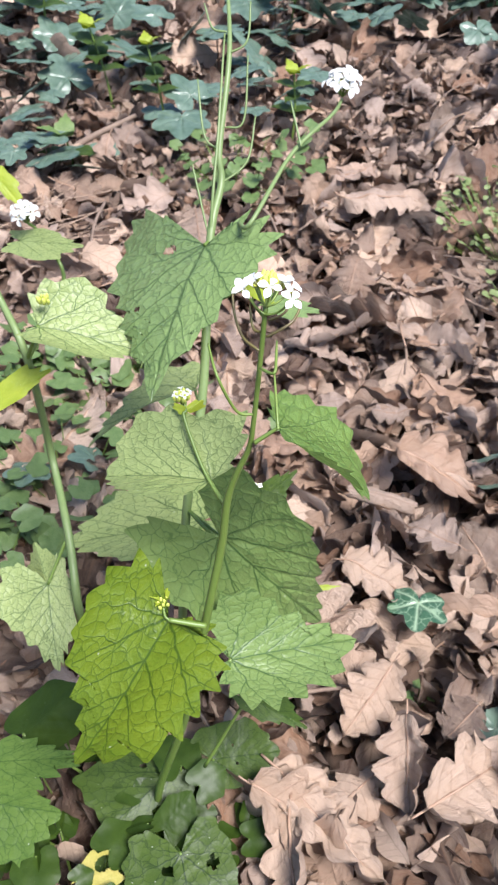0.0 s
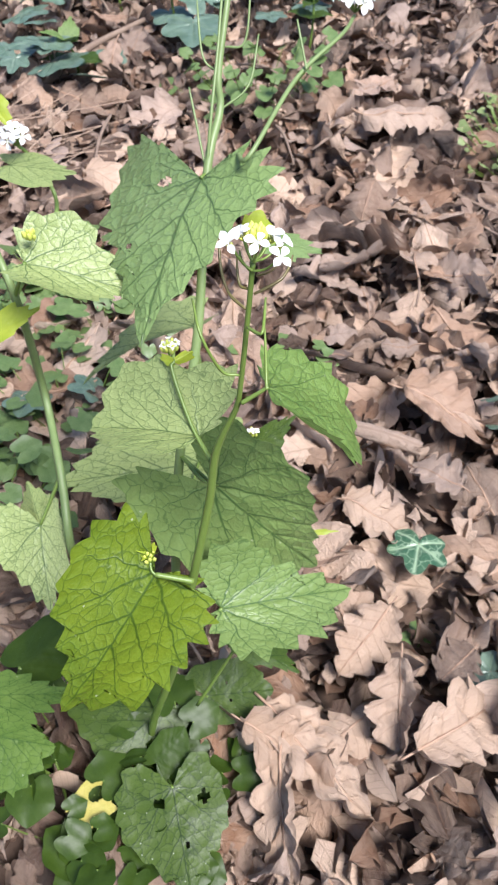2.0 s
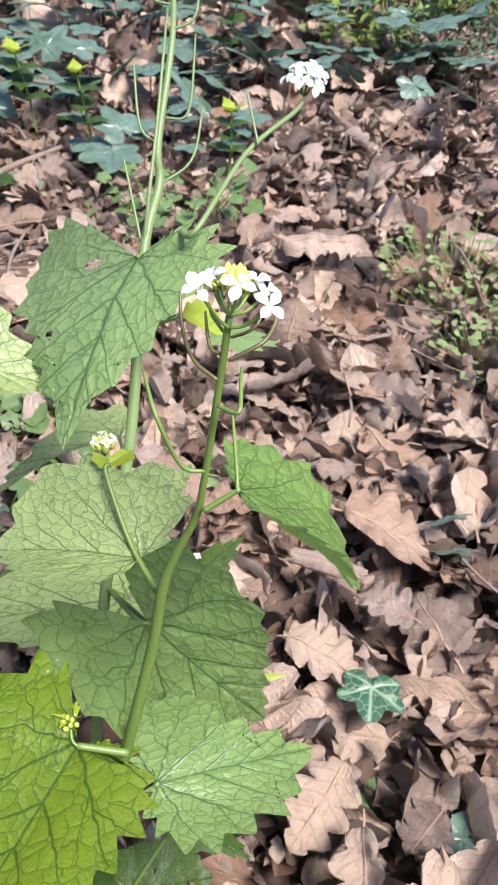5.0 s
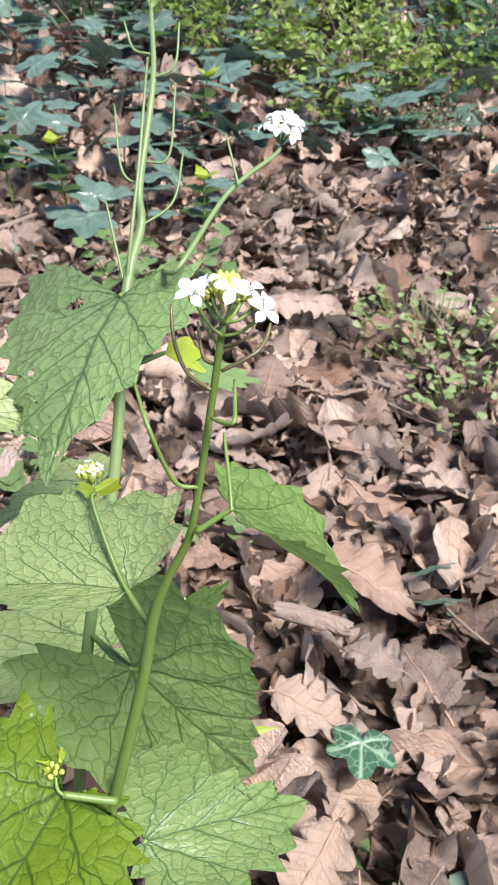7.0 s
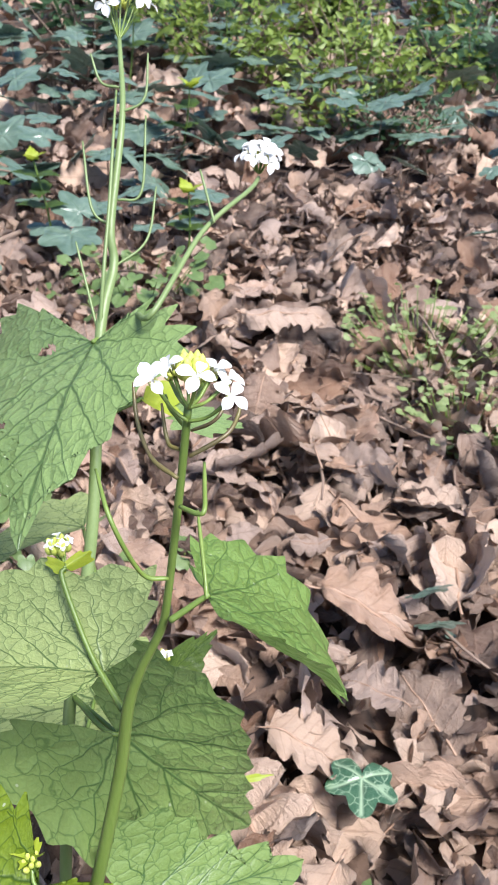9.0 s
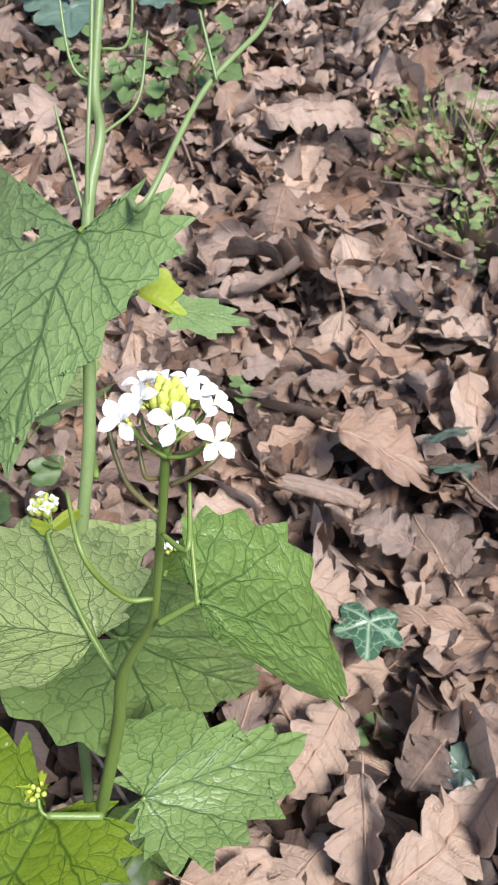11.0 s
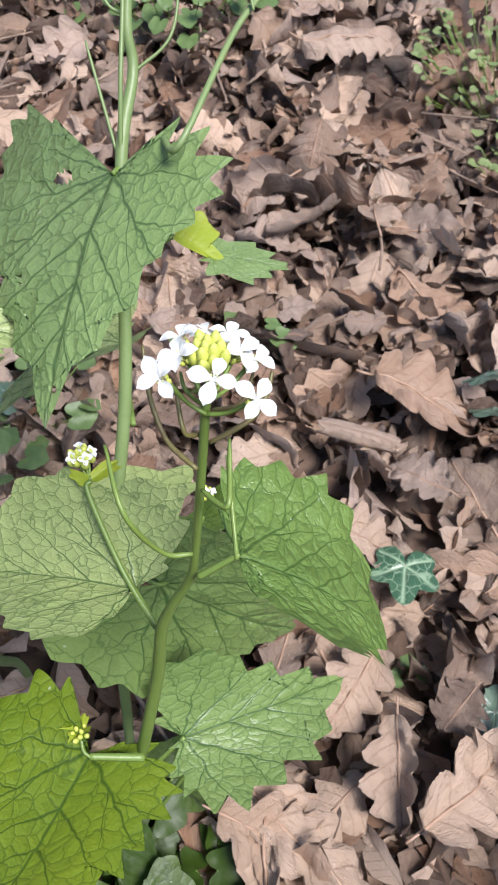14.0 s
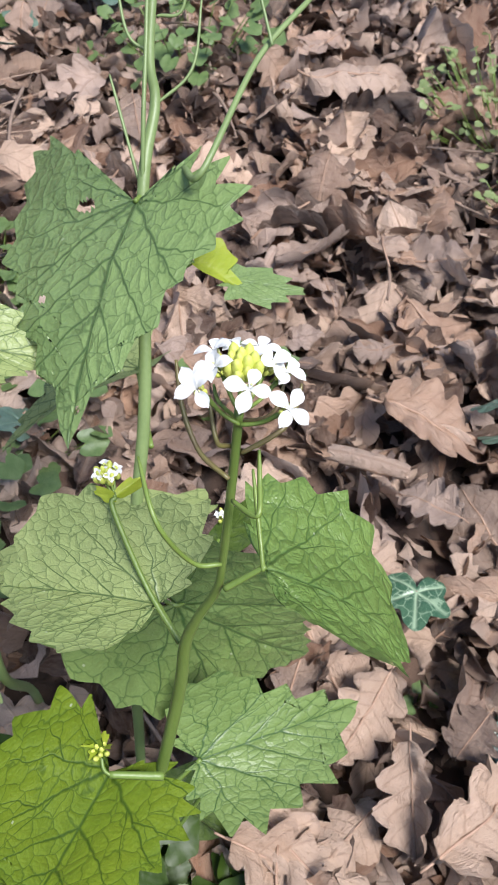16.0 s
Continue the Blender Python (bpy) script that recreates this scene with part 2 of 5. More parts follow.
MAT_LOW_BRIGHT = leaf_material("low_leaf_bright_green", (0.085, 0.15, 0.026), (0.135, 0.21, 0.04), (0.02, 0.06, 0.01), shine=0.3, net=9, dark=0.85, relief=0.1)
MAT_CREEPER = leaf_material("creeper_leaf_green", (0.115, 0.185, 0.06), (0.185, 0.26, 0.095), (0.04, 0.10, 0.02), net=6, dark=0.5, relief=0.06, flecks=0.2)
MAT_ROUND = leaf_material("smooth_leaf_green", (0.028, 0.055, 0.006), (0.05, 0.088, 0.010), (0.055, 0.10, 0.022), net=5, dark=0.3, rough=0.42, relief=0.03, flecks=0.1, shine=0.3)
MAT_YOUNG = leaf_material("young_leaf_yellow_green", (0.27, 0.35, 0.025), (0.40, 0.46, 0.045), (0.26, 0.34, 0.02), net=8, dark=0.4, thin=0.4, relief=0.08)
MAT_IVY = leaf_material("ivy_leaf_green", (0.025, 0.07, 0.035), (0.045, 0.1, 0.05), (0.34, 0.44, 0.28), net=4.5, dark=0.8, rough=0.32, thin=0.08, relief=0.12, flecks=0.1, veins=0)
MAT_IVY_DULL = leaf_material("ivy_leaf_dull", (0.045, 0.085, 0.055), (0.145, 0.20, 0.15), (0.14, 0.2, 0.14), net=7, dark=0.3, rough=0.3, shine=0.6, thin=0.08, relief=0.1, flecks=0.0, veins=0)
MAT_SICK = leaf_material("yellowed_leaf", (0.42, 0.40, 0.07), (0.62, 0.52, 0.16), (0.25, 0.22, 0.05), net=8, dark=0.4, relief=0.08)
MAT_STEM = plain_material("stem_green", (0.095, 0.15, 0.024), (0.145, 0.21, 0.042), rough=0.42, scale=900, relief=0.25, stretch=(1, 1, 0.08))
MAT_STEM_PALE = plain_material("stem_bloomy_green", (0.125, 0.18, 0.058), (0.175, 0.235, 0.085), rough=0.45, scale=900, relief=0.25, stretch=(1, 1, 0.08))
MAT_POD = plain_material("pod_green", (0.105, 0.165, 0.028), (0.16, 0.22, 0.042), rough=0.4, scale=1500)
MAT_POD_DARK = plain_material("pod_purplish", (0.085, 0.055, 0.028), (0.14, 0.13, 0.032), rough=0.4, scale=900)
MAT_PETAL = plain_material("petal_white", (0.70, 0.705, 0.68), (0.82, 0.815, 0.79), rough=0.55, scale=1200, relief=0.15, thin=0.25)
MAT_BUD = plain_material("bud_yellow_green", (0.36, 0.41, 0.05), (0.55, 0.58, 0.13), rough=0.5, scale=900)
MAT_ANTHER = plain_material("stamen_pale_yellow", (0.55, 0.56, 0.22), (0.66, 0.66, 0.34), rough=0.6)
MAT_DRY = dry_material("dry_oak_leaf", False)
MAT_DRY_PALE = dry_material("bleached_oak_leaf", False, [(0.0, (0.40, 0.27, 0.185)), (0.5, (0.49, 0.35, 0.255)), (1.0, (0.39, 0.285, 0.22))])
MAT_DRY_JOINED = dry_material("dry_oak_litter", True)
MAT_RIB = plain_material("leaf_rib_brown", (0.22, 0.13, 0.08), (0.38, 0.25, 0.17), rough=0.6, scale=60)
MAT_TWIG = plain_material("twig_brown", (0.13, 0.085, 0.06), (0.26, 0.19, 0.14), rough=0.8, scale=500, relief=0.5, stretch=(1, 1, 1))
MAT_STRAW = plain_material("straw_tan", (0.34, 0.23, 0.16), (0.45, 0.33, 0.24), rough=0.7, scale=500)
MAT_FERN = leaf_material("undergrowth_green", (0.13, 0.20, 0.045), (0.27, 0.34, 0.06), (0.08, 0.14, 0.03), net=6, dark=0.2, relief=0.1, flecks=0.0, veins=0)
MAT_FERN_DARK = leaf_material("undergrowth_dark", (0.05, 0.11, 0.05), (0.09, 0.16, 0.07), (0.05, 0.1, 0.03), net=6, dark=0.2, relief=0.1, flecks=0.0, veins=0)


def ground_material():
    """Rotting leaf mould: leaf-sized flakes of brown over near-black soil."""
    m, n, l, p = material("leaf_mould")
    co = n.new("ShaderNodeTexCoord")
    warp = node(n, "TexNoise", Scale=9.0, Detail=3.0)
    l.new(co.outputs["Object"], warp.inputs["Vector"])
    add = n.new("ShaderNodeVectorMath")
    add.operation = "MULTIPLY_ADD"
    add.inputs[1].default_value = (0.08, 0.08, 0.08)
    l.new(warp.outputs["Color"], add.inputs[0])
    l.new(co.outputs["Object"], add.inputs[2])
    flakes = node(n, "TexVoronoi", Scale=17.0)
    l.new(add.outputs[0], flakes.inputs["Vector"])
    rims = node(n, "TexVoronoi", Scale=17.0)
    rims.feature = "DISTANCE_TO_EDGE"
    l.new(add.outputs[0], rims.inputs["Vector"])
    tone = ramp(n, [(0.0, (0.02, 0.012, 0.009)), (0.45, (0.06, 0.036, 0.024)), (0.75, (0.15, 0.095, 0.065)), (1.0, (0.26, 0.175, 0.125))])
    l.new(flakes.outputs["Color"], tone.inputs[0])
    edge_r = ramp(n, [(0.0, (1.0,)), (0.12, (0.0,))])
    l.new(rims.outputs["Distance"], edge_r.inputs[0])
    grain = node(n, "TexNoise", Scale=120.0, Detail=4.0)
    l.new(co.outputs["Object"], grain.inputs["Vector"])
    c = mix(n, l, edge_r.outputs[0], tone.outputs[0], (0.015, 0.01, 0.008))
    c = mix(n, l, math_node(n, l, "MULTIPLY", grain.outputs["Fac"], 0.5), c, (0.035, 0.022, 0.015))
    l.new(c, p.inputs["Base Color"])
    p.inputs["Roughness"].default_value = 0.9
    bump = node(n, "Bump", Strength=0.9, Distance=0.01)
    l.new(math_node(n, l, "ADD", rims.outputs["Distance"], math_node(n, l, "MULTIPLY", grain.outputs["Fac"], 0.3)), bump.inputs["Height"])
    l.new(bump.outputs[0], p.inputs["Normal"])
    return m


MAT_GROUND = ground_material()


# ---- building helpers ----
def mesh_of(name, verts, faces, mat, uv=None, vein=None, smooth=True):
    me = bpy.data.meshes.new(name)
    me.from_pydata([tuple(v) for v in verts], [], faces)
    if uv is not None:
        lay = me.uv_layers.new(name="UVMap")
        idx = np.empty(len(me.loops), dtype=np.int32)
        me.loops.foreach_get("vertex_index", idx)
        lay.data.foreach_set("uv", np.asarray(uv, dtype=np.float32)[idx].ravel())
    if vein is not None:
        a = me.attributes.new("vein", "FLOAT", "POINT")
        a.data.foreach_set("value", np.asarray(vein, dtype=np.float32))
    me.materials.append(mat)
    if smooth:
        me.polygons.foreach_set("use_smooth", [True] * len(me.polygons))
    me.update()
    return me


def put(name, me, parent=None, label="", m=None):
    ob = new(name, me)
    if parent is not None:
        ob.parent = parent
    if m is not None:
        ob.matrix_basis = m
    if label:
        tagged(ob, label=label)
    return ob


def root(name, label, category, at, group="", kind=""):
    ob = new(name)
    ob.empty_display_size = 0.02
    ob.location = at
    return tagged(ob, label, category, group, kind)


def under(parent, name, me, label=""):
    """A part whose mesh is given in world metres, under a thing that stands at its own place."""
    ob = new(name, me)
    ob.parent = parent
    p, off = parent, Vector((0, 0, 0))
    while p is not None:
        off += p.location
        p = p.parent
    ob.location = -off
    if label:
        tagged(ob, label=label)
    return ob


def spline(points, n):
    """n + 1 places along a smooth line through the points."""
    p = np.array(points, float)
    p = np.vstack([2 * p[0] - p[1], p, 2 * p[-1] - p[-2]])
    out = []
    k = len(p) - 3
    for i in range(n + 1):
        s = i / n * k
        j = min(int(s), k - 1)
        t = s - j
        a, b, c, d = p[j:j + 4]
        out.append(0.5 * (2 * b + (c - a) * t + (2 * a - 5 * b + 4 * c - d) * t * t + (3 * b - a - 3 * c + d) * t ** 3))
    return np.array(out)


def tube_arrays(points, radii, n=24, sides=8, ridge=0.0):
    line = spline(points, n)
    rad = np.interp(np.linspace(0, 1, n + 1), np.linspace(0, 1, len(radii)), radii)
    verts, faces = [], []
    up = Vector((0.31, 0.2, 0.93)).normalized()
    for i in range(n + 1):
        d = Vector(line[min(i + 1, n)] - line[max(i - 1, 0)]).normalized()
        x = d.cross(up)
        if x.length < 1e-3:
            x = d.cross(Vector((1, 0, 0)))
        x.normalize()
        y = d.cross(x)
        up = x.cross(d) * 1.0
        for k in range(sides):
            a = 2 * math.pi * k / sides
            r = rad[i] * (1 + ridge * (1 if k % 2 else -1))
            verts.append(tuple(Vector(line[i]) + (x * math.cos(a) + y * math.sin(a)) * r))
    for i in range(n):
        for k in range(sides):
            k2 = (k + 1) % sides
            faces.append((i * sides + k, i * sides + k2, (i + 1) * sides + k2, (i + 1) * sides + k))
    faces.append(tuple(range(sides - 1, -1, -1)))
    faces.append(tuple(n * sides + k for k in range(sides)))
    return verts, faces


def tube(name, points, radii, mat, n=24, sides=8, ridge=0.0):
    v, f = tube_arrays(points, radii, n, sides, ridge)
    return mesh_of(name, v, f, mat)


def segment_distance(x, y, x0, y0, x1, y1):
    dx, dy = x1 - x0, y1 - y0
    t = np.clip(((x - x0) * dx + (y - y0) * dy) / (dx * dx + dy * dy), 0, 1)
    return np.hypot(x - x0 - t * dx, y - y0 - t * dy), t


def side_outline(yw, lobe, teeth, amp, n, rnd, blunt=0.55, edge=None):
    """Half the edge of a blade: from the notch at (0, 0) round the lobe and past the widest place (1, yw) to the tip (0, 1)."""
    r = 1 - yw
    k = [(0, 0), (0.28, -0.72 * lobe), (0.66, -lobe), (0.93, -0.45 * lobe + 0.25 * yw), (1.0, yw), (0.5 + 0.36 * blunt, yw + 0.27 * r),
         (0.22 + 0.34 * blunt, yw + 0.54 * r), (0.06 + 0.2 * blunt, yw + 0.80 * r), (0, 1)]
    if edge:
        k = [(0, 0), *edge, (0, 1)]
    e = spline([(a, b, 0) for a, b in k], n)[:, :2]
    phase = np.linspace(0, teeth, n + 1)
    size = np.interp(phase, np.arange(teeth + 2), [0.55 + 0.9 * rnd.random() for _ in range(teeth + 2)])
    f = phase % 1.0
    saw = np.where(f < 0.7, (f / 0.7) ** 1.3, (1 - f) / 0.3)
    fade = np.clip(np.linspace(0, 1, n + 1) * 7, 0, 1) * np.clip((1 - np.linspace(0, 1, n + 1)) * 9, 0, 1)
    out = e - np.array([0.0, 0.30])
    out /= np.maximum(np.hypot(out[:, 0], out[:, 1]), 1e-6)[:, None]
    return e + out * (amp * (saw - 0.45) * size * fade)[:, None]


def blade(name, mat, base, tip, left, right, lobe=0.2, teeth=9, amp=0.12, cup=0.0, droop=0.0, quilt=0.009, n=72, m=11,
          seed=1, wave=0.03, holes=(), vein_width=0.017, blunt=0.55, facing=None, edges=(None, None)):
    """A toothed leaf blade through its base, tip and the two widest places of its edge, with veins, folds and bitten holes."""
    rnd = random.Random(seed)
    b, t = np.array(base), np.array(tip)
    along = t - b
    length = np.linalg.norm(along)
    yl, yr = (float(np.clip(np.dot(np.array(q) - b, along) / length ** 2, 0.06, 0.6)) for q in (left, right))
    off_l, off_r = np.array(left) - b - yl * along, np.array(right) - b - yr * along
    up = np.cross(off_r - off_l, along)
    up /= np.linalg.norm(up)
    if facing is None:
        facing = (0, -0.5, 0.85)
    if np.dot(up, facing) < 0:
        up = -up
    X, Y, P = [], [], []
    rows = []
    lobes = lobe if isinstance(lobe, tuple) else (lobe, lobe)
    for side, off, yw, lobe_, edge in ((-1, off_l, yl, lobes[0], edges[0]), (1, off_r, yr, lobes[1], edges[1])):
        e = side_outline(yw, lobe_, teeth, amp, n, rnd, blunt, edge)
        s = np.linspace(0, 1, n + 1)
        spine_y = np.clip((s - 0.22) / 0.78, 0, 1) ** 1.15
        r = np.linspace(0, 1, m + 1)[None, :]
        x = e[:, :1] * r
        y = spine_y[:, None] * (1 - r) + e[:, 1:] * r
        w = np.linalg.norm(off) / length
        p = b + y[..., None] * along + x[..., None] * off
        X.append(side * x * w), Y.append(y), P.append(p)
    X, Y, P = (np.concatenate([a.reshape(-1, *a.shape[2:]) for a in some]) for some in (X, Y, P))
    d = np.abs(X) / 0.9 + 0.004 * (Y > 0.9)
    wl, wr = np.linalg.norm(off_l) / length, np.linalg.norm(off_r) / length
    thick = vein_width * np.clip(1.2 - 0.9 * Y, 0.3, 1.2)
    vein = np.exp(-(d / thick) ** 2)
    for side, w in ((-1, wl), (1, wr)):
        for x0, y0, x1, y1, k in ((0, 0, 0.95 * w, 0.12, 0.8), (0, 0, 0.82 * w, 0.5, 0.9), (0, 0, 0.62 * w, -lobes[side > 0] * 0.8, 0.6), (0, 0.26, 0.66 * w, 0.68, 0.7),
                                  (0, 0.45, 0.42 * w, 0.80, 0.6), (0, 0.62, 0.25 * w, 0.9, 0.5), (0.45 * w, 0.275, 0.9 * w, 0.33, 0.5), (0.5 * w, 0.06, 0.8 * w, -0.08, 0.5)):
            bend = 0.03 * math.sin(7 * x1 + 3 * y1 + seed)
            q, u = segment_distance(X + bend * np.sin(Y * 6), Y + bend, side * x0, y0, side * x1, y1)
            vein = np.maximum(vein, k * np.exp(-(q / (vein_width * 0.75 * (1.15 - 0.7 * u))) ** 2))
    rel = np.abs(X) / np.where(X < 0, wl, wr)
    h = cup * length * (rel ** 2 - rel) * 4 + droop * length * (np.clip(Y, 0, 1) * (1 - Y)) * 4
    h -= quilt * length * vein * np.clip(1 - 0.4 * rel, 0, 1)
    nz = np.array([noise.noise((float(a) * 9 + seed, float(c) * 9, 0.3)) for a, c in zip(X, Y)])
    nb = np.array([noise.noise((float(a) * 2.3 + seed * 3, float(c) * 2.3, 1.7)) for a, c in zip(X, Y)])
    h += length * (quilt * 0.8 * nz + wave * nb * (0.3 + rel))
    P = P + up * h[:, None]
    faces = []
    half = (n + 1) * (m + 1)
    for side in (0, 1):
        for i in range(n):
            for j in range(m):
                a = side * half + i * (m + 1) + j
                q = (a, a + 1, a + m + 2, a + m + 1)
                cx, cy = np.mean(X[list(q)]), np.mean(Y[list(q)])
                if any((cx - hx) ** 2 + ((cy - hy) * hs) ** 2 < hr * hr for hx, hy, hr, hs in holes):
                    continue
                faces.append(q if side else q[::-1])
    me = mesh_of(name, P, faces, mat, np.stack([X / np.where(X < 0, wl, wr), Y], 1))
    bm = bmesh.new()
    bm.from_mesh(me)
    bmesh.ops.remove_doubles(bm, verts=bm.verts, dist=length * 0.0015)
    loose = [v for v in bm.verts if not v.link_faces]
    bmesh.ops.delete(bm, geom=loose, context="VERTS")
    bm.normal_update()
    bm.faces.ensure_lookup_table()
    bm.to_mesh(me)
    bm.free()
    return me


def lathe_bud(centre, axis, length, width, sides=7, rings=5):
    """A small egg-shaped bud as vertices and faces."""
    z = Vector(axis).normalized()
    x = z.orthogonal().normalized()
    y = z.cross(x)
    verts, faces = [tuple(Vector(centre) - z * length / 2)], []
    for i in range(1, rings):
        t = i / rings
        r = width / 2 * math.sin(math.pi * t) ** 0.7
        for k in range(sides):
            a = 2 * math.pi * k / sides
            verts.append(tuple(Vector(centre) + z * length * (t - 0.5) + (x * math.cos(a) + y * math.sin(a)) * r))
    verts.append(tuple(Vector(centre) + z * length / 2))
    last = len(verts) - 1
    for k in range(sides):
        k2 = (k + 1) % sides
        faces.append((0, 1 + k2, 1 + k))
        for i in range(rings - 2):
            faces.append((1 + i * sides + k, 1 + i * sides + k2, 1 + (i + 1) * sides + k2, 1 + (i + 1) * sides + k))
        faces.append((last, 1 + (rings - 2) * sides + k, 1 + (rings - 2) * sides + k2))
    return verts, faces


def join(*pieces):
    verts, faces = [], []
    for v, f in pieces:
        faces += [tuple(i + len(verts) for i in q) for q in f]
        verts += list(v)
    return verts, faces


def petal_mesh(length=0.0058, width=0.0036):
    """A spoon-shaped petal along +x, its claw at the origin, dished and turned down at the end."""
    n, m = 14, 6
    verts, faces = [], []
    for i in range(n + 1):
        t = 1 - (1 - i / n) ** 1.4
        u = min(1.0, t / 0.68)
        w = width / 2 * (0.15 + 0.85 * u * u * (3 - 2 * u)) * math.sqrt(max(0.004, 1 - (max(0.0, t - 0.68) / 0.325) ** 2))
        for j in range(m + 1):
            s = 2 * j / m - 1
            z = 0.0015 * math.sin(t * 2.2) - 0.0019 * t * t + 0.0006 * s * s
            verts.append((length * t - 0.0003 * s * s * t, s * w, z))
    for i in range(n):
        for j in range(m):
            a = i * (m + 1) + j
            faces.append((a, a + m + 1, a + m + 2, a + 1))
    return mesh_of("petal", verts, faces, MAT_PETAL)


PETAL = petal_mesh()


def frame_of(direction, spin=0.0):
    z = Vector(direction).normalized()
    return z.to_track_quat("Z", "Y").to_matrix().to_4x4() @ Matrix.Rotation(spin, 4, "Z")


def flower(plant, centre, direction, from_stem, seed, scale=0.85, opening=0.2):
    """One four-petalled flower with its stalk, sepals and stamens, as parts under a plant."""
    rnd = random.Random(seed)
    c, z = Vector(centre), Vector(direction).normalized()
    f = root("flower", "small white four-petalled flower", "", c - plant.location)
    f.parent = plant
    base = c - z * 0.0035 * scale
    s = Vector(from_stem)
    mid = s * 0.5 + base * 0.5 + Vector((0, 0, -0.0012))
    under(f, "flower_stalk", tube("flower_stalk", [s, mid, base], [0.00045, 0.0004, 0.0005], MAT_POD, n=8, sides=6))
    spin = rnd.random() * 3
    sepals = []
    for k in range(4):
        a = spin + 0.78 + k * math.pi / 2
        d = frame_of(z) @ Vector((math.cos(a), math.sin(a), 0))
        sepals.append(lathe_bud(base + z * 0.0016 * scale + d * 0.0008, z + d * 0.25, 0.0032 * scale, 0.0011, 5, 4))
    v, q = join(*sepals)
    under(f, "calyx", mesh_of("calyx", v, q, MAT_BUD))
    st = [tube_arrays([base, base + z * 0.004 * scale + (frame_of(z) @ Vector((math.cos(a), math.sin(a), 0))) * 0.0009], [0.00012, 0.00012], 2, 4) for a in (0, 1.05, 2.1, 3.15, 4.2, 5.2)]
    st += [lathe_bud(base + z * 0.0042 * scale + (frame_of(z) @ Vector((math.cos(a), math.sin(a), 0))) * 0.0009, z, 0.0009, 0.0005, 5, 4) for a in (0, 1.05, 2.1, 3.15, 4.2, 5.2)]
    v, q = join(*st)
    under(f, "flower_centre", mesh_of("flower_centre", v, q, MAT_ANTHER))
    for k in range(4):
        m = frame_of(z, spin + k * math.pi / 2 + rnd.uniform(-0.15, 0.15)) @ Matrix.Rotation(-opening + rnd.uniform(-0.4, 0.3), 4, "Y") @ Matrix.Scale(scale * rnd.uniform(0.9, 1.1), 4)
        put("petal", PETAL, f, m=m)
    return f


def bud_mesh():
    v, f = lathe_bud((0, 0, 0), (0, 0, 1), 1.0, 0.42, 8, 6)
    return mesh_of("bud", v, f, MAT_BUD)


BUD = bud_mesh()


def bud_cluster(plant, centre, radius, count, seed, axis=(0, -0.15, 1), size=0.0048):
    """A tight dome of small flower buds, each a part of the plant."""
    rnd = random.Random(seed)
    fr = frame_of(axis)
    for k in range(count):
        a = k * 2.4
        r = radius * math.sqrt((k + 0.3) / count)
        d = fr @ Vector((math.cos(a) * r, math.sin(a) * r, 0.0012 * (1 - (r / radius) ** 2)))
        m = Matrix.Translation(Vector(centre) + d - plant.location) @ frame_of(Vector(axis) + d * 90) @ Matrix.Scale(size * rnd.uniform(0.8, 1.1), 4)
        put("bud", BUD, plant, "small yellow-green flower bud", m)


def pod(plant, points, r=0.0006, mat=None):
    """A slender seed pod on its short stalk, bent upwards."""
    radii = [r * 0.9, r * 1.15, r, r * 1.05, r, r * 0.95, r * 0.6]
    return under(plant, "seed_pod", tube("seed_pod", points, radii, mat or MAT_POD, n=22, sides=7))


def leaf(plant, mat, base, tip, left, right, stalk=(), stalk_r=0.0011, label="", stalk_mat=None, **more):
    ob = under(plant, "leaf", blade("leaf", mat, base, tip, left, right, **more), label)
    if len(stalk):
        under(ob, "petiole", tube("petiole", [*stalk, base], [stalk_r * 1.15, stalk_r * 0.9], stalk_mat or MAT_STEM, n=12, sides=7))
    return ob


# ---- ground ----
def ground_height(x, y):
    return 0.008 * noise.noise((x * 3.1, y * 3.1, 0)) + 0.004 * noise.noise((x * 11, y * 11, 4)) - 0.004


def build_ground():
    k = 150
    s = np.sinh(np.linspace(-1, 1, k + 1) * 5.2) / math.sinh(5.2) * 90
    verts = [(float(x) + 0.1, float(y) + 0.7, ground_height(x + 0.1, y + 0.7)) for y in s for x in s]
    faces = [(j * (k + 1) + i, j * (k + 1) + i + 1, (j + 1) * (k + 1) + i + 1, (j + 1) * (k + 1) + i) for j in range(k) for i in range(k)]
    put("ground", mesh_of("ground", verts, faces, MAT_GROUND))
    tagged(bpy.data.objects["ground"], "dark woodland soil under fallen leaves", "ground", kind="structure")


build_ground()


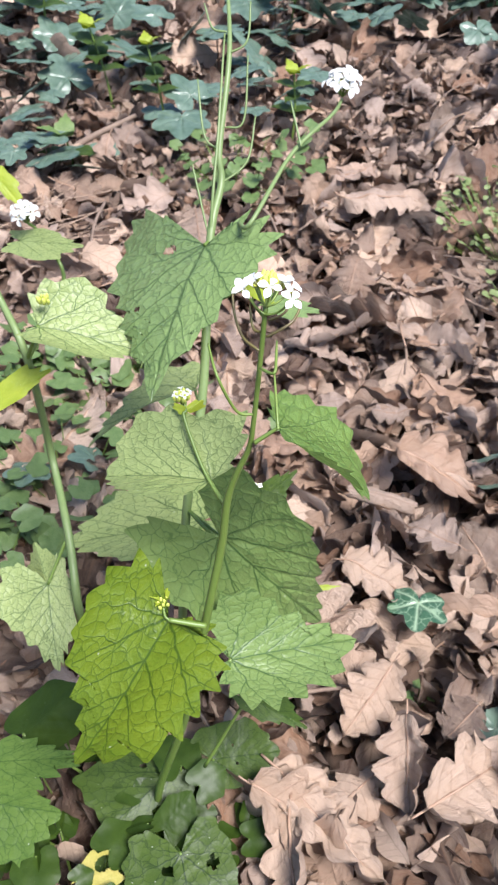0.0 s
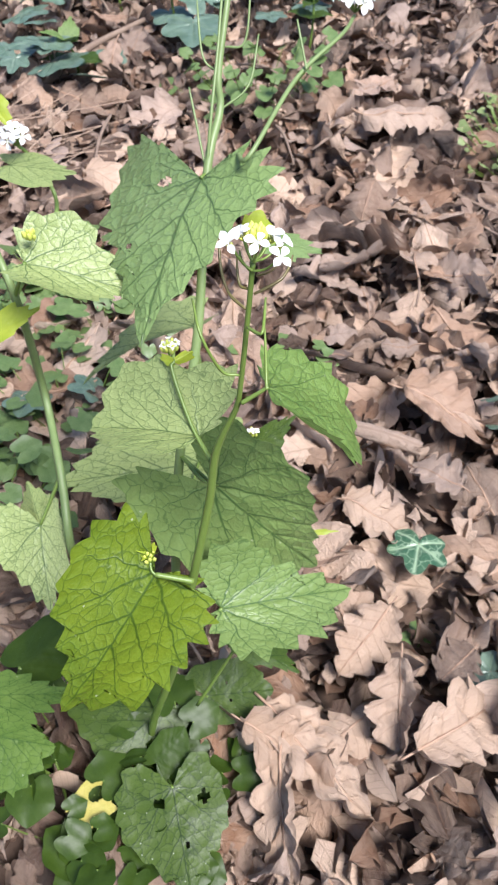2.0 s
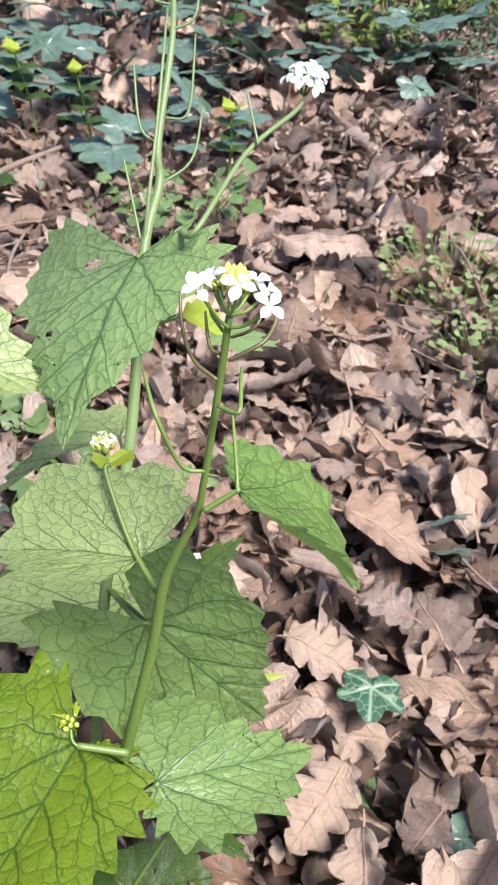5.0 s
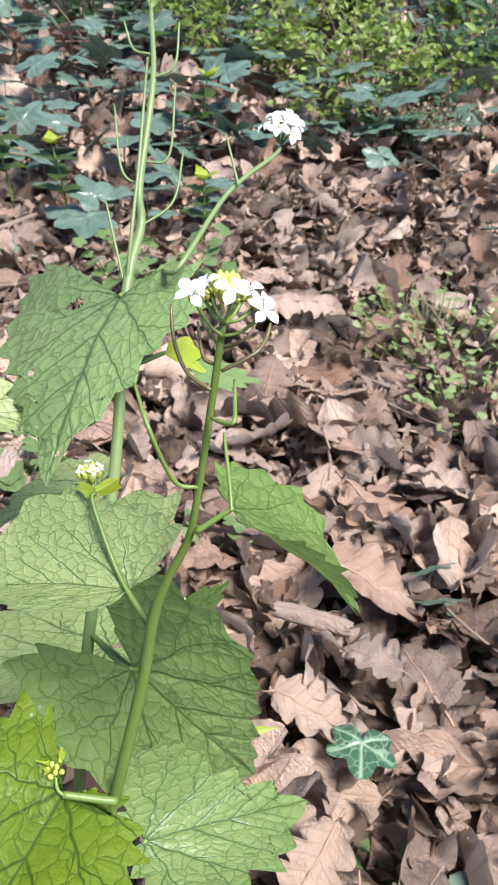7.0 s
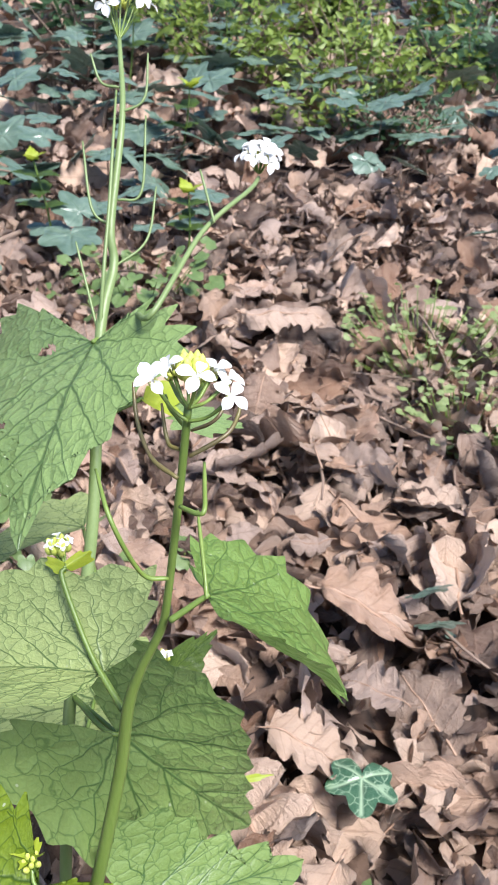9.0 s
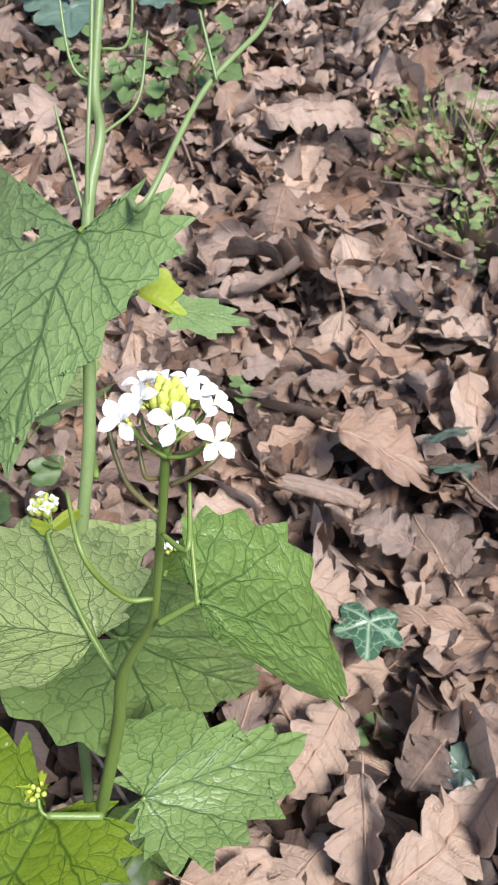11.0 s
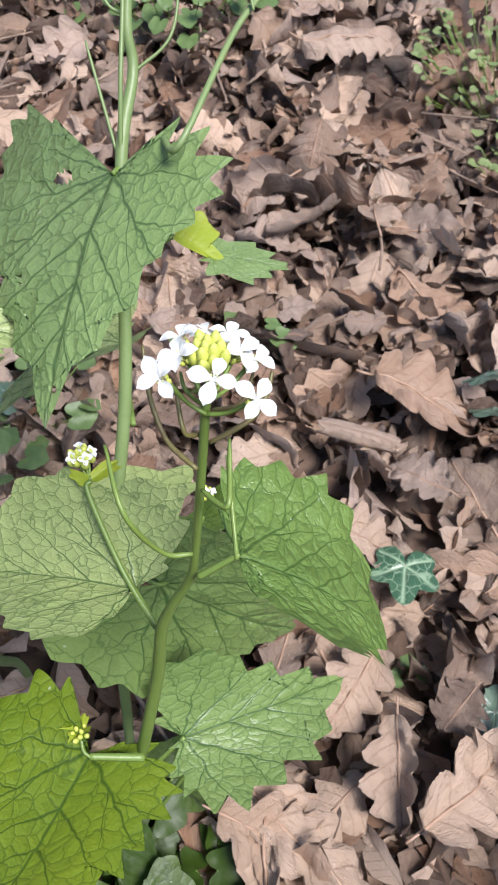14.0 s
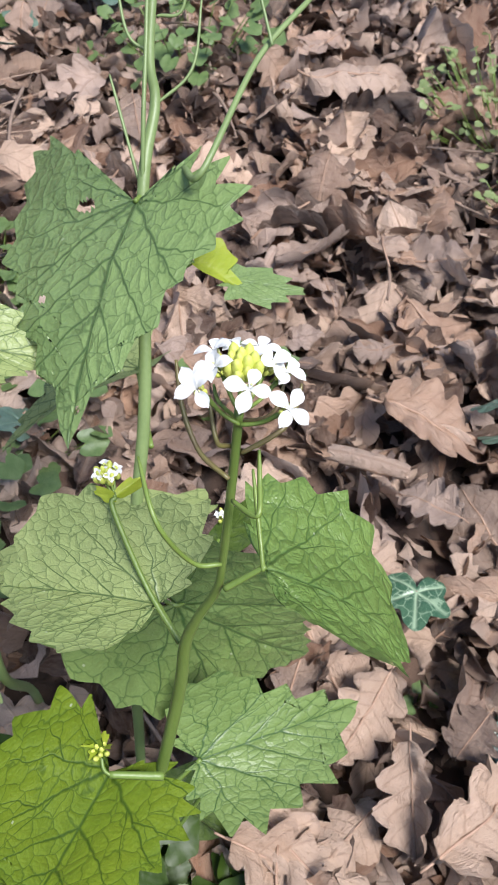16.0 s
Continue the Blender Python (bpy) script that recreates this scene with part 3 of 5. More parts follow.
def oak_arrays(seed, rows=26, cols=6, lobes=4.5, curl=0.0, fold=0.0, width=0.30, twist=0.0, ragged=0.04, side_roll=0.0, depth=0.55, lip=0.3):
    """A fallen oak leaf of length 1 along +y: lobed edge, curled along its length, folded across, wrinkled."""
    rnd = random.Random(seed)
    ph = rnd.random() * 6
    verts, uv = [], []
    dy, dz, ang = 0.0, 0.0, 0.0
    for i in range(rows + 1):
        t = i / rows
        if i:
            ang += curl / rows * (1 + 0.8 * math.sin(3 * t + ph))
            dy += math.cos(ang) / rows
            dz += math.sin(ang) / rows
        body = math.sin(math.pi * min(1, 0.04 + t * 0.98) ** 1.2) ** 0.62 if t < 1 else 0.05
        for j in range(cols + 1):
            s = 2 * j / cols - 1
            wv = abs(math.cos(math.pi * lobes * t + ph + (0.5 if s > 0 else 0)))
            lob = 1 - depth * (1 - wv ** 0.6) * min(1, t * 5) + ragged * rnd.uniform(-1, 1)
            w = width * max(0.012, body * (1 + (lob - 1) * abs(s) ** 1.4) if t > 0.05 else 0.012)
            x = s * w
            a = fold * abs(s) + side_roll * s
            crisp = abs(noise.noise((s * 1.3 + ph, t * 3.4, seed * 0.7))) + 0.5 * abs(noise.noise((s * 2.6 - ph, t * 7.0, seed * 1.3)))
            rim = lip * max(0.0, abs(s) - 0.45) ** 2 * math.sin(5 * t + ph + s)
            z = abs(x) * math.sin(a) + twist * x * (t - 0.5) * 2 + 0.11 * crisp + rim + 0.012 * noise.noise((s * 5, t * 15, seed))
            x *= math.cos(a) if abs(a) < 1.6 else 0.3
            verts.append((x, dy - math.sin(ang) * z, dz + math.cos(ang) * z))
            uv.append((s, t))
    faces = [(i * (cols + 1) + j, i * (cols + 1) + j + 1, (i + 1) * (cols + 1) + j + 1, (i + 1) * (cols + 1) + j) for i in range(rows) for j in range(cols)]
    v = np.array(verts)
    v[:, 1] -= 0.5 * v[:, 1].max()
    v[:, 2] -= v[:, 2].mean()
    mid = v[cols // 2::cols + 1]
    return v, faces, np.array(uv), mid


def midrib_mesh(line):
    """The raised midrib of a fallen leaf, running on into its stalk."""
    step = max(1, len(line) // 9)
    pts = [line[0] - (line[1] - line[0]) / max(1e-6, np.linalg.norm(line[1] - line[0])) * 0.1, *line[::step]]
    return tube("midrib", pts, [0.010, 0.012, 0.010, 0.007, 0.004], MAT_RIB, n=18, sides=5)


def oak_variant(k, rows, cols):
    r = random.Random(100 + k)
    return oak_arrays(k, rows, cols, lobes=r.uniform(3.2, 5.4), curl=r.uniform(-1.7, 1.2), fold=r.uniform(-0.6, 0.9), width=r.uniform(0.24, 0.38), twist=r.uniform(-0.6, 0.6),
                      side_roll=r.uniform(-0.5, 0.5), depth=r.uniform(0.3, 0.7), lip=r.uniform(-0.5, 0.6))


def litter_pose(r, x, y, top=0.032, steep=0.42):
    size = r.choice((0.05, 0.065, 0.08, 0.09, 0.10, 0.115)) * r.uniform(0.78, 1.05)
    z = ground_height(x, y) + r.uniform(0.004, top)
    return Matrix.Translation((x, y, z)) @ Euler((r.gauss(0, steep), r.gauss(0, steep), r.uniform(0, 6.283))).to_matrix().to_4x4() @ Matrix.Diagonal((size * r.uniform(0.85, 1.15), size, size, 1))


KEEP_CLEAR = [(0.168, 0.39, 0.034), (-0.03, 0.235, 0.03)]


def clear_of(x, y):
    return all((x - a) ** 2 + (y - b) ** 2 > c * c for a, b, c in KEEP_CLEAR)


OPEN = [(0.137, 0.43, 0.04), (0.155, 0.527, 0.04), (0.12, 0.32, 0.04), (0.10, 0.255, 0.04), (0.08, 0.23, 0.05), (0.06, 0.19, 0.05), (0.18, 0.255, 0.05), (0.215, 1.05, 0.06),
        (0.19, 0.472, 0.035), (0.21, 0.54, 0.05), (0.15, 0.855, 0.05), (0.06, 0.24, 0.04), (0.19, 0.305, 0.03), (0.27, 0.55, 0.035), (0.215, 0.303, 0.025), (-0.09, 0.2, 0.09)]


def build_litter():
    r = random.Random(7)
    low = [oak_variant(k, 22, 4) for k in range(24)]
    V, F, U = [], [], []
    count = 0
    spots = []
    for _ in range(3500):
        spots.append((r.uniform(-0.75, 0.95), r.uniform(-0.1, 2.3), 0.03))
    for _ in range(2600):
        spots.append((r.uniform(-2.6, 3.2), r.uniform(-1.2, 5.5), 0.04))
    for x, y, top in spots:
        if not clear_of(x, y):
            continue
        if x < 0.0 and y > 0.75 and r.random() < 0.5 or y > 1.2 and r.random() < 0.3:
            continue
        v, f, u, w = low[r.randrange(24)]
        m = np.array(litter_pose(r, x, y, top))
        if -0.3 > x or x > 1.0 or y > 1.9:
            m[:3, :3] *= 1.15
        V.append(v @ m[:3, :3].T + m[:3, 3])
        F.append(np.array(f) + count)
        U.append(u)
        count += len(v)
    rough = [oak_variant(k + 40, 8, 2) for k in range(10)]
    for _ in range(15000):
        a, d = r.uniform(0, 6.283), 0.6 + 8.5 * r.random() ** 0.8
        x, y = 0.1 + math.cos(a) * d, 1.0 + math.sin(a) * d
        if -0.7 < x < 0.9 and -0.1 < y < 2.2:
            continue
        v, f, u, _w = rough[r.randrange(10)]
        m = np.array(litter_pose(r, x, y, 0.035, 0.4))
        m[:3, :3] *= 1.3
        V.append(v @ m[:3, :3].T + m[:3, 3])
        F.append(np.array(f) + count)
        U.append(u)
        count += len(v)
    put("leaf_litter", mesh_of("leaf_litter", np.concatenate(V), np.concatenate(F).tolist(), MAT_DRY_JOINED, np.concatenate(U)))
    tagged(bpy.data.objects["leaf_litter"], "deep layer of dry brown fallen oak leaves", "leaf litter", kind="stuff")
    bits = [oak_variant(k + 60, 6, 2) for k in range(8)]
    V, F, U, count = [], [], [], 0
    for _ in range(6500):
        x, y = r.uniform(-0.4, 0.6), r.uniform(0.05, 1.6)
        v, f, u, _w = bits[r.randrange(8)]
        m = np.array(litter_pose(r, x, y, 0.034, 0.7))
        m[:3, :3] *= r.uniform(0.15, 0.55)
        V.append(v @ m[:3, :3].T + m[:3, 3])
        F.append(np.array(f) + count)
        U.append(u)
        count += len(v)
    put("leaf_crumbs", mesh_of("leaf_crumbs", np.concatenate(V), np.concatenate(F).tolist(), MAT_DRY_JOINED, np.concatenate(U)))
    tagged(bpy.data.objects["leaf_crumbs"], "broken scraps of dead brown leaves", "leaf litter", kind="stuff")
    high = []
    for k in range(16):
        v, f, u, w = oak_variant(k + 20, 40, 8)
        high.append((mesh_of("oak_leaf", v, f, MAT_DRY, u), midrib_mesh(w)))
    for _ in range(290):
        x, y = r.uniform(-0.22, 0.46), 0.08 + 1.25 * r.random() ** 1.25
        if not clear_of(x, y):
            continue
        if any((x - a) ** 2 + (y - b) ** 2 < c * c for a, b, c in OPEN):
            continue
        me, rib = high[r.randrange(16)]
        m = litter_pose(r, x, y, 0.045, 0.32)
        if (x - 0.106) ** 2 + (y - 0.479) ** 2 < 0.035 ** 2:
            continue
        ob = put("oak_leaf", me, m=m)
        put("midrib", rib, ob)
        tagged(ob, "curled dry brown oak leaf lying on the litter", "leaf", "fallen oak leaves")


build_litter()


def fallen(a, b, width, label, seed, curl=0.0, fold=0.0, lobes=4.2, twist=0.0, side_roll=0.0, lean=0.0, ragged=0.04, mat=None):
    """An oak leaf laid from stalk end a to tip b."""
    a, b = Vector(a), Vector(b)
    size = (b - a).length
    v, f, u, w = oak_arrays(seed, 48, 8, lobes, curl, fold, width, twist, ragged, side_roll)
    me = mesh_of("oak_leaf", v, f, mat or MAT_DRY, u)
    y = (b - a).normalized()
    x = y.cross(Vector((0, 0, 1))).normalized()
    z = x.cross(y)
    m = Matrix((x, y, z)).transposed().to_4x4()
    ob = put("oak_leaf", me, m=Matrix.Translation((a + b) / 2 + Vector((0, 0, 0.018))) @ m @ Matrix.Rotation(lean, 4, "Y") @ Matrix.Scale(size * 1.08, 4))
    put("midrib", midrib_mesh(w), ob)
    return tagged(ob, label, "leaf", "fallen oak leaves")


def rolled_leaf(a, b, radius=0.0075):
    """A dead leaf rolled lengthwise into an open tube, ragged at both ends and overlapping along one side."""
    r = random.Random(91)
    a, b = Vector(a), Vector(b)
    y = (b - a).normalized()
    x = y.cross(Vector((0, 0, 1))).normalized()
    z = x.cross(y)
    rows, cols = 30, 22
    ends = [(r.uniform(-0.05, 0.06), r.uniform(-0.08, 0.05)) for _ in range(cols + 1)]
    verts, uv = [], []
    for i in range(rows + 1):
        for j in range(cols + 1):
            t = ends[j][0] + (1 + ends[j][1] - ends[j][0]) * i / rows
            ang = -2.4 + 6.9 * j / cols + 0.25 * math.sin(3 * t)
            rad = radius * (1.05 - 0.35 * j / cols) * (0.9 + 0.25 * math.sin(2.6 * t + 0.3)) + 0.0012 * noise.noise((t * 7, j * 0.35, 2.0))
            verts.append(a + (b - a) * t + x * (math.cos(ang) * rad) + z * (math.sin(ang) * rad) - (a + b) / 2)
            uv.append((2 * j / cols - 1, i / rows))
    faces = [(i * (cols + 1) + j, i * (cols + 1) + j + 1, (i + 1) * (cols + 1) + j + 1, (i + 1) * (cols + 1) + j) for i in range(rows) for j in range(cols)]
    ob = put("oak_leaf", mesh_of("oak_leaf", verts, faces, MAT_DRY_PALE, uv))
    ob.location = (a + b) / 2
    return tagged(ob, "tan oak leaf rolled up into a tube", "leaf", "fallen oak leaves")


fallen((0.1076, 0.4376, 0.0300), (0.1652, 0.4171, 0.0300), 0.42, "pale tan oak leaf arched over with a hole", 61, curl=-1.6, fold=0.3, mat=MAT_DRY_PALE)
rolled_leaf((0.1209, 0.5252, 0.045), (0.1793, 0.5027, 0.045))
fallen((0.1389, 0.3454, 0.0300), (0.1018, 0.2926, 0.0300), 0.36, "pale brown oak leaf with dark spots", 63, curl=-0.5, fold=0.25, lean=-0.35, mat=MAT_DRY_PALE)
fallen((0.1223, 0.2696, 0.0200), (0.0846, 0.2367, 0.0200), 0.42, "grey-brown creased dead leaf", 64, curl=0.3, fold=-0.3, lobes=2.5)
fallen((0.0482, 0.2620, 0.0300), (0.1169, 0.1984, 0.0300), 0.27, "long light tan oak leaf with wavy lobes", 65, curl=-0.35, fold=0.35, lobes=4.5, lean=-0.3, mat=MAT_DRY_PALE)
fallen((0.0645, 0.2347, 0.0250), (0.0536, 0.1479, 0.0250), 0.24, "light brown lobed oak leaf standing on edge", 66, curl=-0.4, fold=0.5, lobes=5, lean=0.6, mat=MAT_DRY_PALE)
fallen((0.1436, 0.2340, 0.0350), (0.2179, 0.2752, 0.0350), 0.34, "large light tan oak leaf lying open", 67, curl=-0.5, fold=0.3, lobes=4, lean=0.25, mat=MAT_DRY_PALE)
fallen((0.1408, 0.2963, 0.0500), (0.1347, 0.2352, 0.0300), 0.34, "folded tan oak leaf leaning on others", 68, curl=-0.4, fold=0.8, lean=0.5, mat=MAT_DRY_PALE)
fallen((0.1599, 1.0439, 0.0220), (0.2702, 1.0538, 0.0220), 0.40, "bleached oak leaf lying on the litter", 69, curl=-0.7, fold=-0.3, mat=MAT_DRY_PALE)
fallen((0.2101, 0.4576, 0.0300), (0.1692, 0.4863, 0.0300), 0.42, "tan oak leaf with deep lobes", 70, curl=-0.3, fold=0.3)
fallen((0.1648, 0.5541, 0.0300), (0.2600, 0.5268, 0.0300), 0.36, "long brown curled oak leaf", 71, curl=-0.8, fold=0.4, lean=-0.2)
fallen((0.1628, 0.8828, 0.0330), (0.1433, 0.8275, 0.0220), 0.50, "brown oak leaf standing half upright", 72, curl=-0.5, fold=-0.4)
fallen((0.0284, 0.2515, 0.0300), (0.0913, 0.2228, 0.0300), 0.36, "tan oak leaf under a longer one", 73, curl=-0.9, fold=0.3, mat=MAT_DRY_PALE)
fallen((0.2029, 0.3193, 0.0200), (0.1741, 0.2920, 0.0200), 0.50, "dull brown flat oak leaf", 74, curl=0.2, fold=0.2)


# ---- the flowering garlic mustard in front ----
main = root("garlic_mustard", "flowering garlic mustard plant with white flowers and toothed leaves", "wild plant", (-0.034, 0.246, 0.0), "garlic mustard plants")
under(main, "stem", tube("stem", [(-0.036, 0.246, -0.004), (-0.0287, 0.2460, 0.0655), (-0.0060, 0.2425, 0.1723), (0.0084, 0.2360, 0.2707), (0.0187, 0.2448, 0.3289), (0.0222, 0.2475, 0.3595), (0.0258, 0.2482, 0.3743), (0.0311, 0.2487, 0.3896), (0.0328, 0.2495, 0.4021), (0.0354, 0.2520, 0.4335), (0.0368, 0.2540, 0.4524)],
                         [0.0026, 0.0025, 0.0023, 0.0020, 0.00185, 0.0016, 0.00125, 0.00105, 0.00095, 0.0009, 0.00085], MAT_STEM, n=90, sides=12, ridge=0.05), "ridged green stem")
leaf(main, MAT_BRIGHT, (-0.0052, 0.2317, 0.2953), (-0.0517, 0.1915, 0.2333), (-0.0404, 0.2341, 0.2990), (0.0046, 0.2082, 0.2326), stalk=[(0.0114, 0.2315, 0.2903)], edges=(((0.17, -0.06), (0.53, -0.21), (0.81, -0.2), (1.06, -0.08), (1.14, 0.06), (1.1, 0.25), (0.97, 0.39), (0.66, 0.57), (0.4, 0.66), (0.2, 0.8)),
            ((0.31, -0.01), (0.54, 0.01), (0.78, 0.09), (0.87, 0.18), (0.85, 0.32), (0.82, 0.5), (0.8, 0.65), (0.56, 0.86), (0.17, 0.92))),
     teeth=10, cup=0.05, droop=0.06, seed=3, blunt=0.85, stalk_r=0.0013, n=120, m=26,
     label="broad yellow-green toothed leaf", amp=0.16)
leaf(main, MAT_MID, (0.0214, 0.2539, 0.2206), (0.0941, 0.2836, 0.1907), (0.0351, 0.2796, 0.2384), (0.0540, 0.2305, 0.2145), stalk=[(0.004, 0.244, 0.205)], edges=(((0.24, -0.06), (0.47, -0.15), (0.96, -0.14), (1.16, -0.04), (1.1, 0.18), (0.77, 0.35), (0.5, 0.53), (0.25, 0.74)),
            ((0.11, -0.08), (0.46, -0.1), (0.67, -0.07), (0.9, 0.05), (0.92, 0.2), (0.78, 0.42), (0.7, 0.62), (0.4, 0.76))),
     teeth=9, cup=0.03, droop=0.04, seed=4, n=140, m=26, amp=0.17, label="pale green pointed toothed leaf")
leaf(main, MAT_PALE, (0.0146, 0.2610, 0.3570), (-0.0330, 0.2757, 0.3427), (-0.0037, 0.2856, 0.3641), (-0.0070, 0.2483, 0.3615), stalk=[(0.0206, 0.2508, 0.3535)], edges=(((0.4, -0.2), (0.95, -0.28), (1.28, -0.22), (1.22, 0.12), (1.25, 0.48), (1.0, 0.78), (0.45, 0.93)),
            ((0.19, 0.03), (0.84, 0.06), (1.14, 0.26), (1.05, 0.46), (0.7, 0.72), (0.3, 0.9))),
     teeth=8, cup=0.02, droop=0.05, seed=5, n=120, m=26, label="whitish green leaf with dark veins", stalk_r=0.0009)
leaf(main, MAT_RIGHT, (0.0426, 0.2486, 0.4014), (0.0778, 0.2360, 0.3765), (0.0674, 0.2757, 0.3774), (0.0549, 0.2262, 0.4078), stalk=[(0.0331, 0.2467, 0.3946)], edges=(((0.19, 0.02), (0.36, -0.08), (0.69, -0.12), (0.87, -0.02), (0.92, 0.14), (1.0, 0.4), (0.93, 0.6), (0.73, 0.81), (0.4, 0.93)),
            ((0.19, 0.11), (0.62, 0.11), (0.8, 0.21), (1.06, 0.3), (1.06, 0.43), (0.98, 0.58), (0.6, 0.78), (0.3, 0.92))),
     teeth=9, amp=0.14, cup=0.06, droop=0.07, seed=6, n=120, m=26, wave=0.05, quilt=0.012, label="small glossy wrinkled leaf",
     stalk_r=0.0008)
under(main, "side_shoot", tube("side_shoot", [(0.0206, 0.2508, 0.3535), (0.0117, 0.2653, 0.3596), (0.0036, 0.2825, 0.3720), (0.0042, 0.2857, 0.3741)], [0.0010, 0.0008, 0.0008, 0.0007], MAT_STEM, n=24), "thin side shoot with a budding head")
bud_cluster(main, (0.0020, 0.2910, 0.3774), 0.0032, 14, 5, size=0.0052)
for k, (dx, dy) in enumerate(((-0.0015, -0.001), (0.0012, -0.0015), (0.0025, 0.0004), (-0.0002, 0.0015))):
    c = Vector((0.0020, 0.2910, 0.3774)) + Vector((dx, dy, 0.0014))
    flower(main, c, (dx * 200, dy * 200, 1), (0.0042, 0.2857, 0.3741), 40 + k, 0.45, 0.75)
leaf(main, MAT_YOUNG, (0.0042, 0.2857, 0.3741), (-0.0016, 0.2870, 0.3746), Vector((-0.0016, 0.2870, 0.3746)) + Vector((0.001, 0.001, 0.002)), Vector((-0.0016, 0.2870, 0.3746)) + Vector((0.003, -0.002, -0.002)), teeth=3, n=24, m=4, seed=8, lobe=0.05)
leaf(main, MAT_YOUNG, (0.0042, 0.2857, 0.3741), (0.0114, 0.2908, 0.3755), Vector((0.0114, 0.2908, 0.3755)) + Vector((-0.0035, 0, 0.0)), Vector((0.0114, 0.2908, 0.3755)) + Vector((0.0005, 0.0, -0.004)), teeth=3, n=24, m=4, seed=9, lobe=0.05)
under(main, "side_shoot", tube("side_shoot", [(0.0114, 0.2315, 0.2903), (-0.0052, 0.2317, 0.2953), (-0.0079, 0.2386, 0.2986)], [0.0008, 0.0006, 0.0006], MAT_STEM, n=12))
bud_cluster(main, (-0.0079, 0.2386, 0.2986), 0.003, 8, 6)
for k, (dx, dy, dz) in enumerate(((-0.006, 0.0, 0.005), (0.004, -0.002, 0.007), (-0.003, -0.004, 0.003), (0.002, 0.004, 0.006))):
    e = Vector((-0.0079, 0.2386, 0.2986))
    leaf(main, MAT_YOUNG, e, e + Vector((dx, dy, dz)), e + Vector((dx, dy, dz)) * 0.5 + Vector((-0.002, 0.0015, 0)), e + Vector((dx, dy, dz)) * 0.5 + Vector((0.002, 0.0015, 0)), teeth=3, n=20, m=3,
         seed=50 + k, lobe=0.02)
pod(main, [(0.0325, 0.2442, 0.4118), (0.0266, 0.2435, 0.4146), (0.0204, 0.2446, 0.4295), (0.0168, 0.2580, 0.4332)], 0.00055)
pod(main, [(0.0352, 0.2493, 0.4292), (0.0388, 0.2446, 0.4311), Vector((0.0388, 0.2446, 0.4311)) + Vector((0.0014, 0, 0.0012)), Vector((0.0388, 0.2446, 0.4311)) * 0.5 + Vector((0.0409, 0.2568, 0.4355)) * 0.5 + Vector((0.0008, 0, 0)), (0.0409, 0.2568, 0.4355)], 0.00055)
pod(main, [(0.0419, 0.2476, 0.4008), (0.0416, 0.2534, 0.4045), (0.0408, 0.2692, 0.4100)], 0.00055)
pod(main, [(0.0346, 0.2489, 0.4376), (0.0297, 0.2541, 0.4383), (0.0272, 0.2594, 0.4405), (0.0259, 0.2644, 0.4437), (0.0254, 0.2698, 0.4484)], 0.0005, MAT_POD_DARK)
pod(main, [(0.0371, 0.2529, 0.4403), (0.043, 0.2546, 0.4429), (0.046, 0.2564, 0.4442), (0.0481, 0.26, 0.4455), (0.0492, 0.2633, 0.4476)], 0.0005, MAT_POD_DARK)
pod(main, [(0.0359, 0.2543, 0.4411), (0.0332, 0.2526, 0.4435), (0.0324, 0.2533, 0.4451), (0.0319, 0.2558, 0.4468), (0.0315, 0.2599, 0.4494)], 0.00045, MAT_POD_DARK)
pod(main, [(0.0379, 0.2579, 0.4436), (0.0413, 0.2563, 0.4463), (0.0434, 0.2567, 0.4479), (0.0444, 0.2581, 0.4489), (0.0457, 0.2619, 0.4502)], 0.00042, MAT_POD_DARK)
pod(main, [(0.0366, 0.2584, 0.4439), (0.0345, 0.2582, 0.4472), (0.033, 0.2592, 0.449), (0.0324, 0.2616, 0.4506)], 0.0004, MAT_POD)
head = Vector((0.0376, 0.2579, 0.4605))
for k, c in enumerate(((0.0383, 0.2497, 0.4623), (0.0457, 0.2486, 0.4572), (0.0287, 0.2529, 0.4591), (0.0325, 0.2574, 0.4599), (0.0431, 0.2597, 0.4572), (0.0461, 0.2596, 0.4549), (0.0324, 0.2664, 0.4537), (0.0375, 0.2682, 0.4528), (0.0416, 0.2674, 0.4525))):
    out = Vector(c) - head
    c = head + out * 0.9
    flower(main, c, out.normalized() * 0.4 + Vector((0, -0.12, 0.85)), Vector((0.0368, 0.2524, 0.4545)) + Vector((0, 0, -0.0045 if k in (1, 2) else -0.001)), 20 + k, 0.73, 0.3)
bud_cluster(main, head - Vector((0, 0, 0.0014)), 0.0031, 12, 3, axis=(0, 0.1, 1), size=0.006)

# ---- the taller garlic mustard behind ----
tall = root("garlic_mustard", "tall garlic mustard plant going to seed, long green pods", "wild plant", (-0.02, 0.30, 0.0), "garlic mustard plants")
under(tall, "stem", tube("stem", [(-0.024, 0.29, -0.004), (-0.016, 0.298, 0.10), (-0.0077, 0.3011, 0.2099), (-0.0041, 0.3247, 0.2603), (0.006, 0.362, 0.318), (0.0102, 0.4104, 0.3784), (0.0160, 0.4351, 0.3984), (0.0152, 0.4449, 0.4126), (0.0205, 0.4784, 0.4474), (0.0193, 0.5202, 0.4687)],
                         [0.0030, 0.0029, 0.0028, 0.0027, 0.0026, 0.0023, 0.0020, 0.0018, 0.0014, 0.0010], MAT_STEM_PALE, n=90, sides=12, ridge=0.05), "ridged pale green stem")
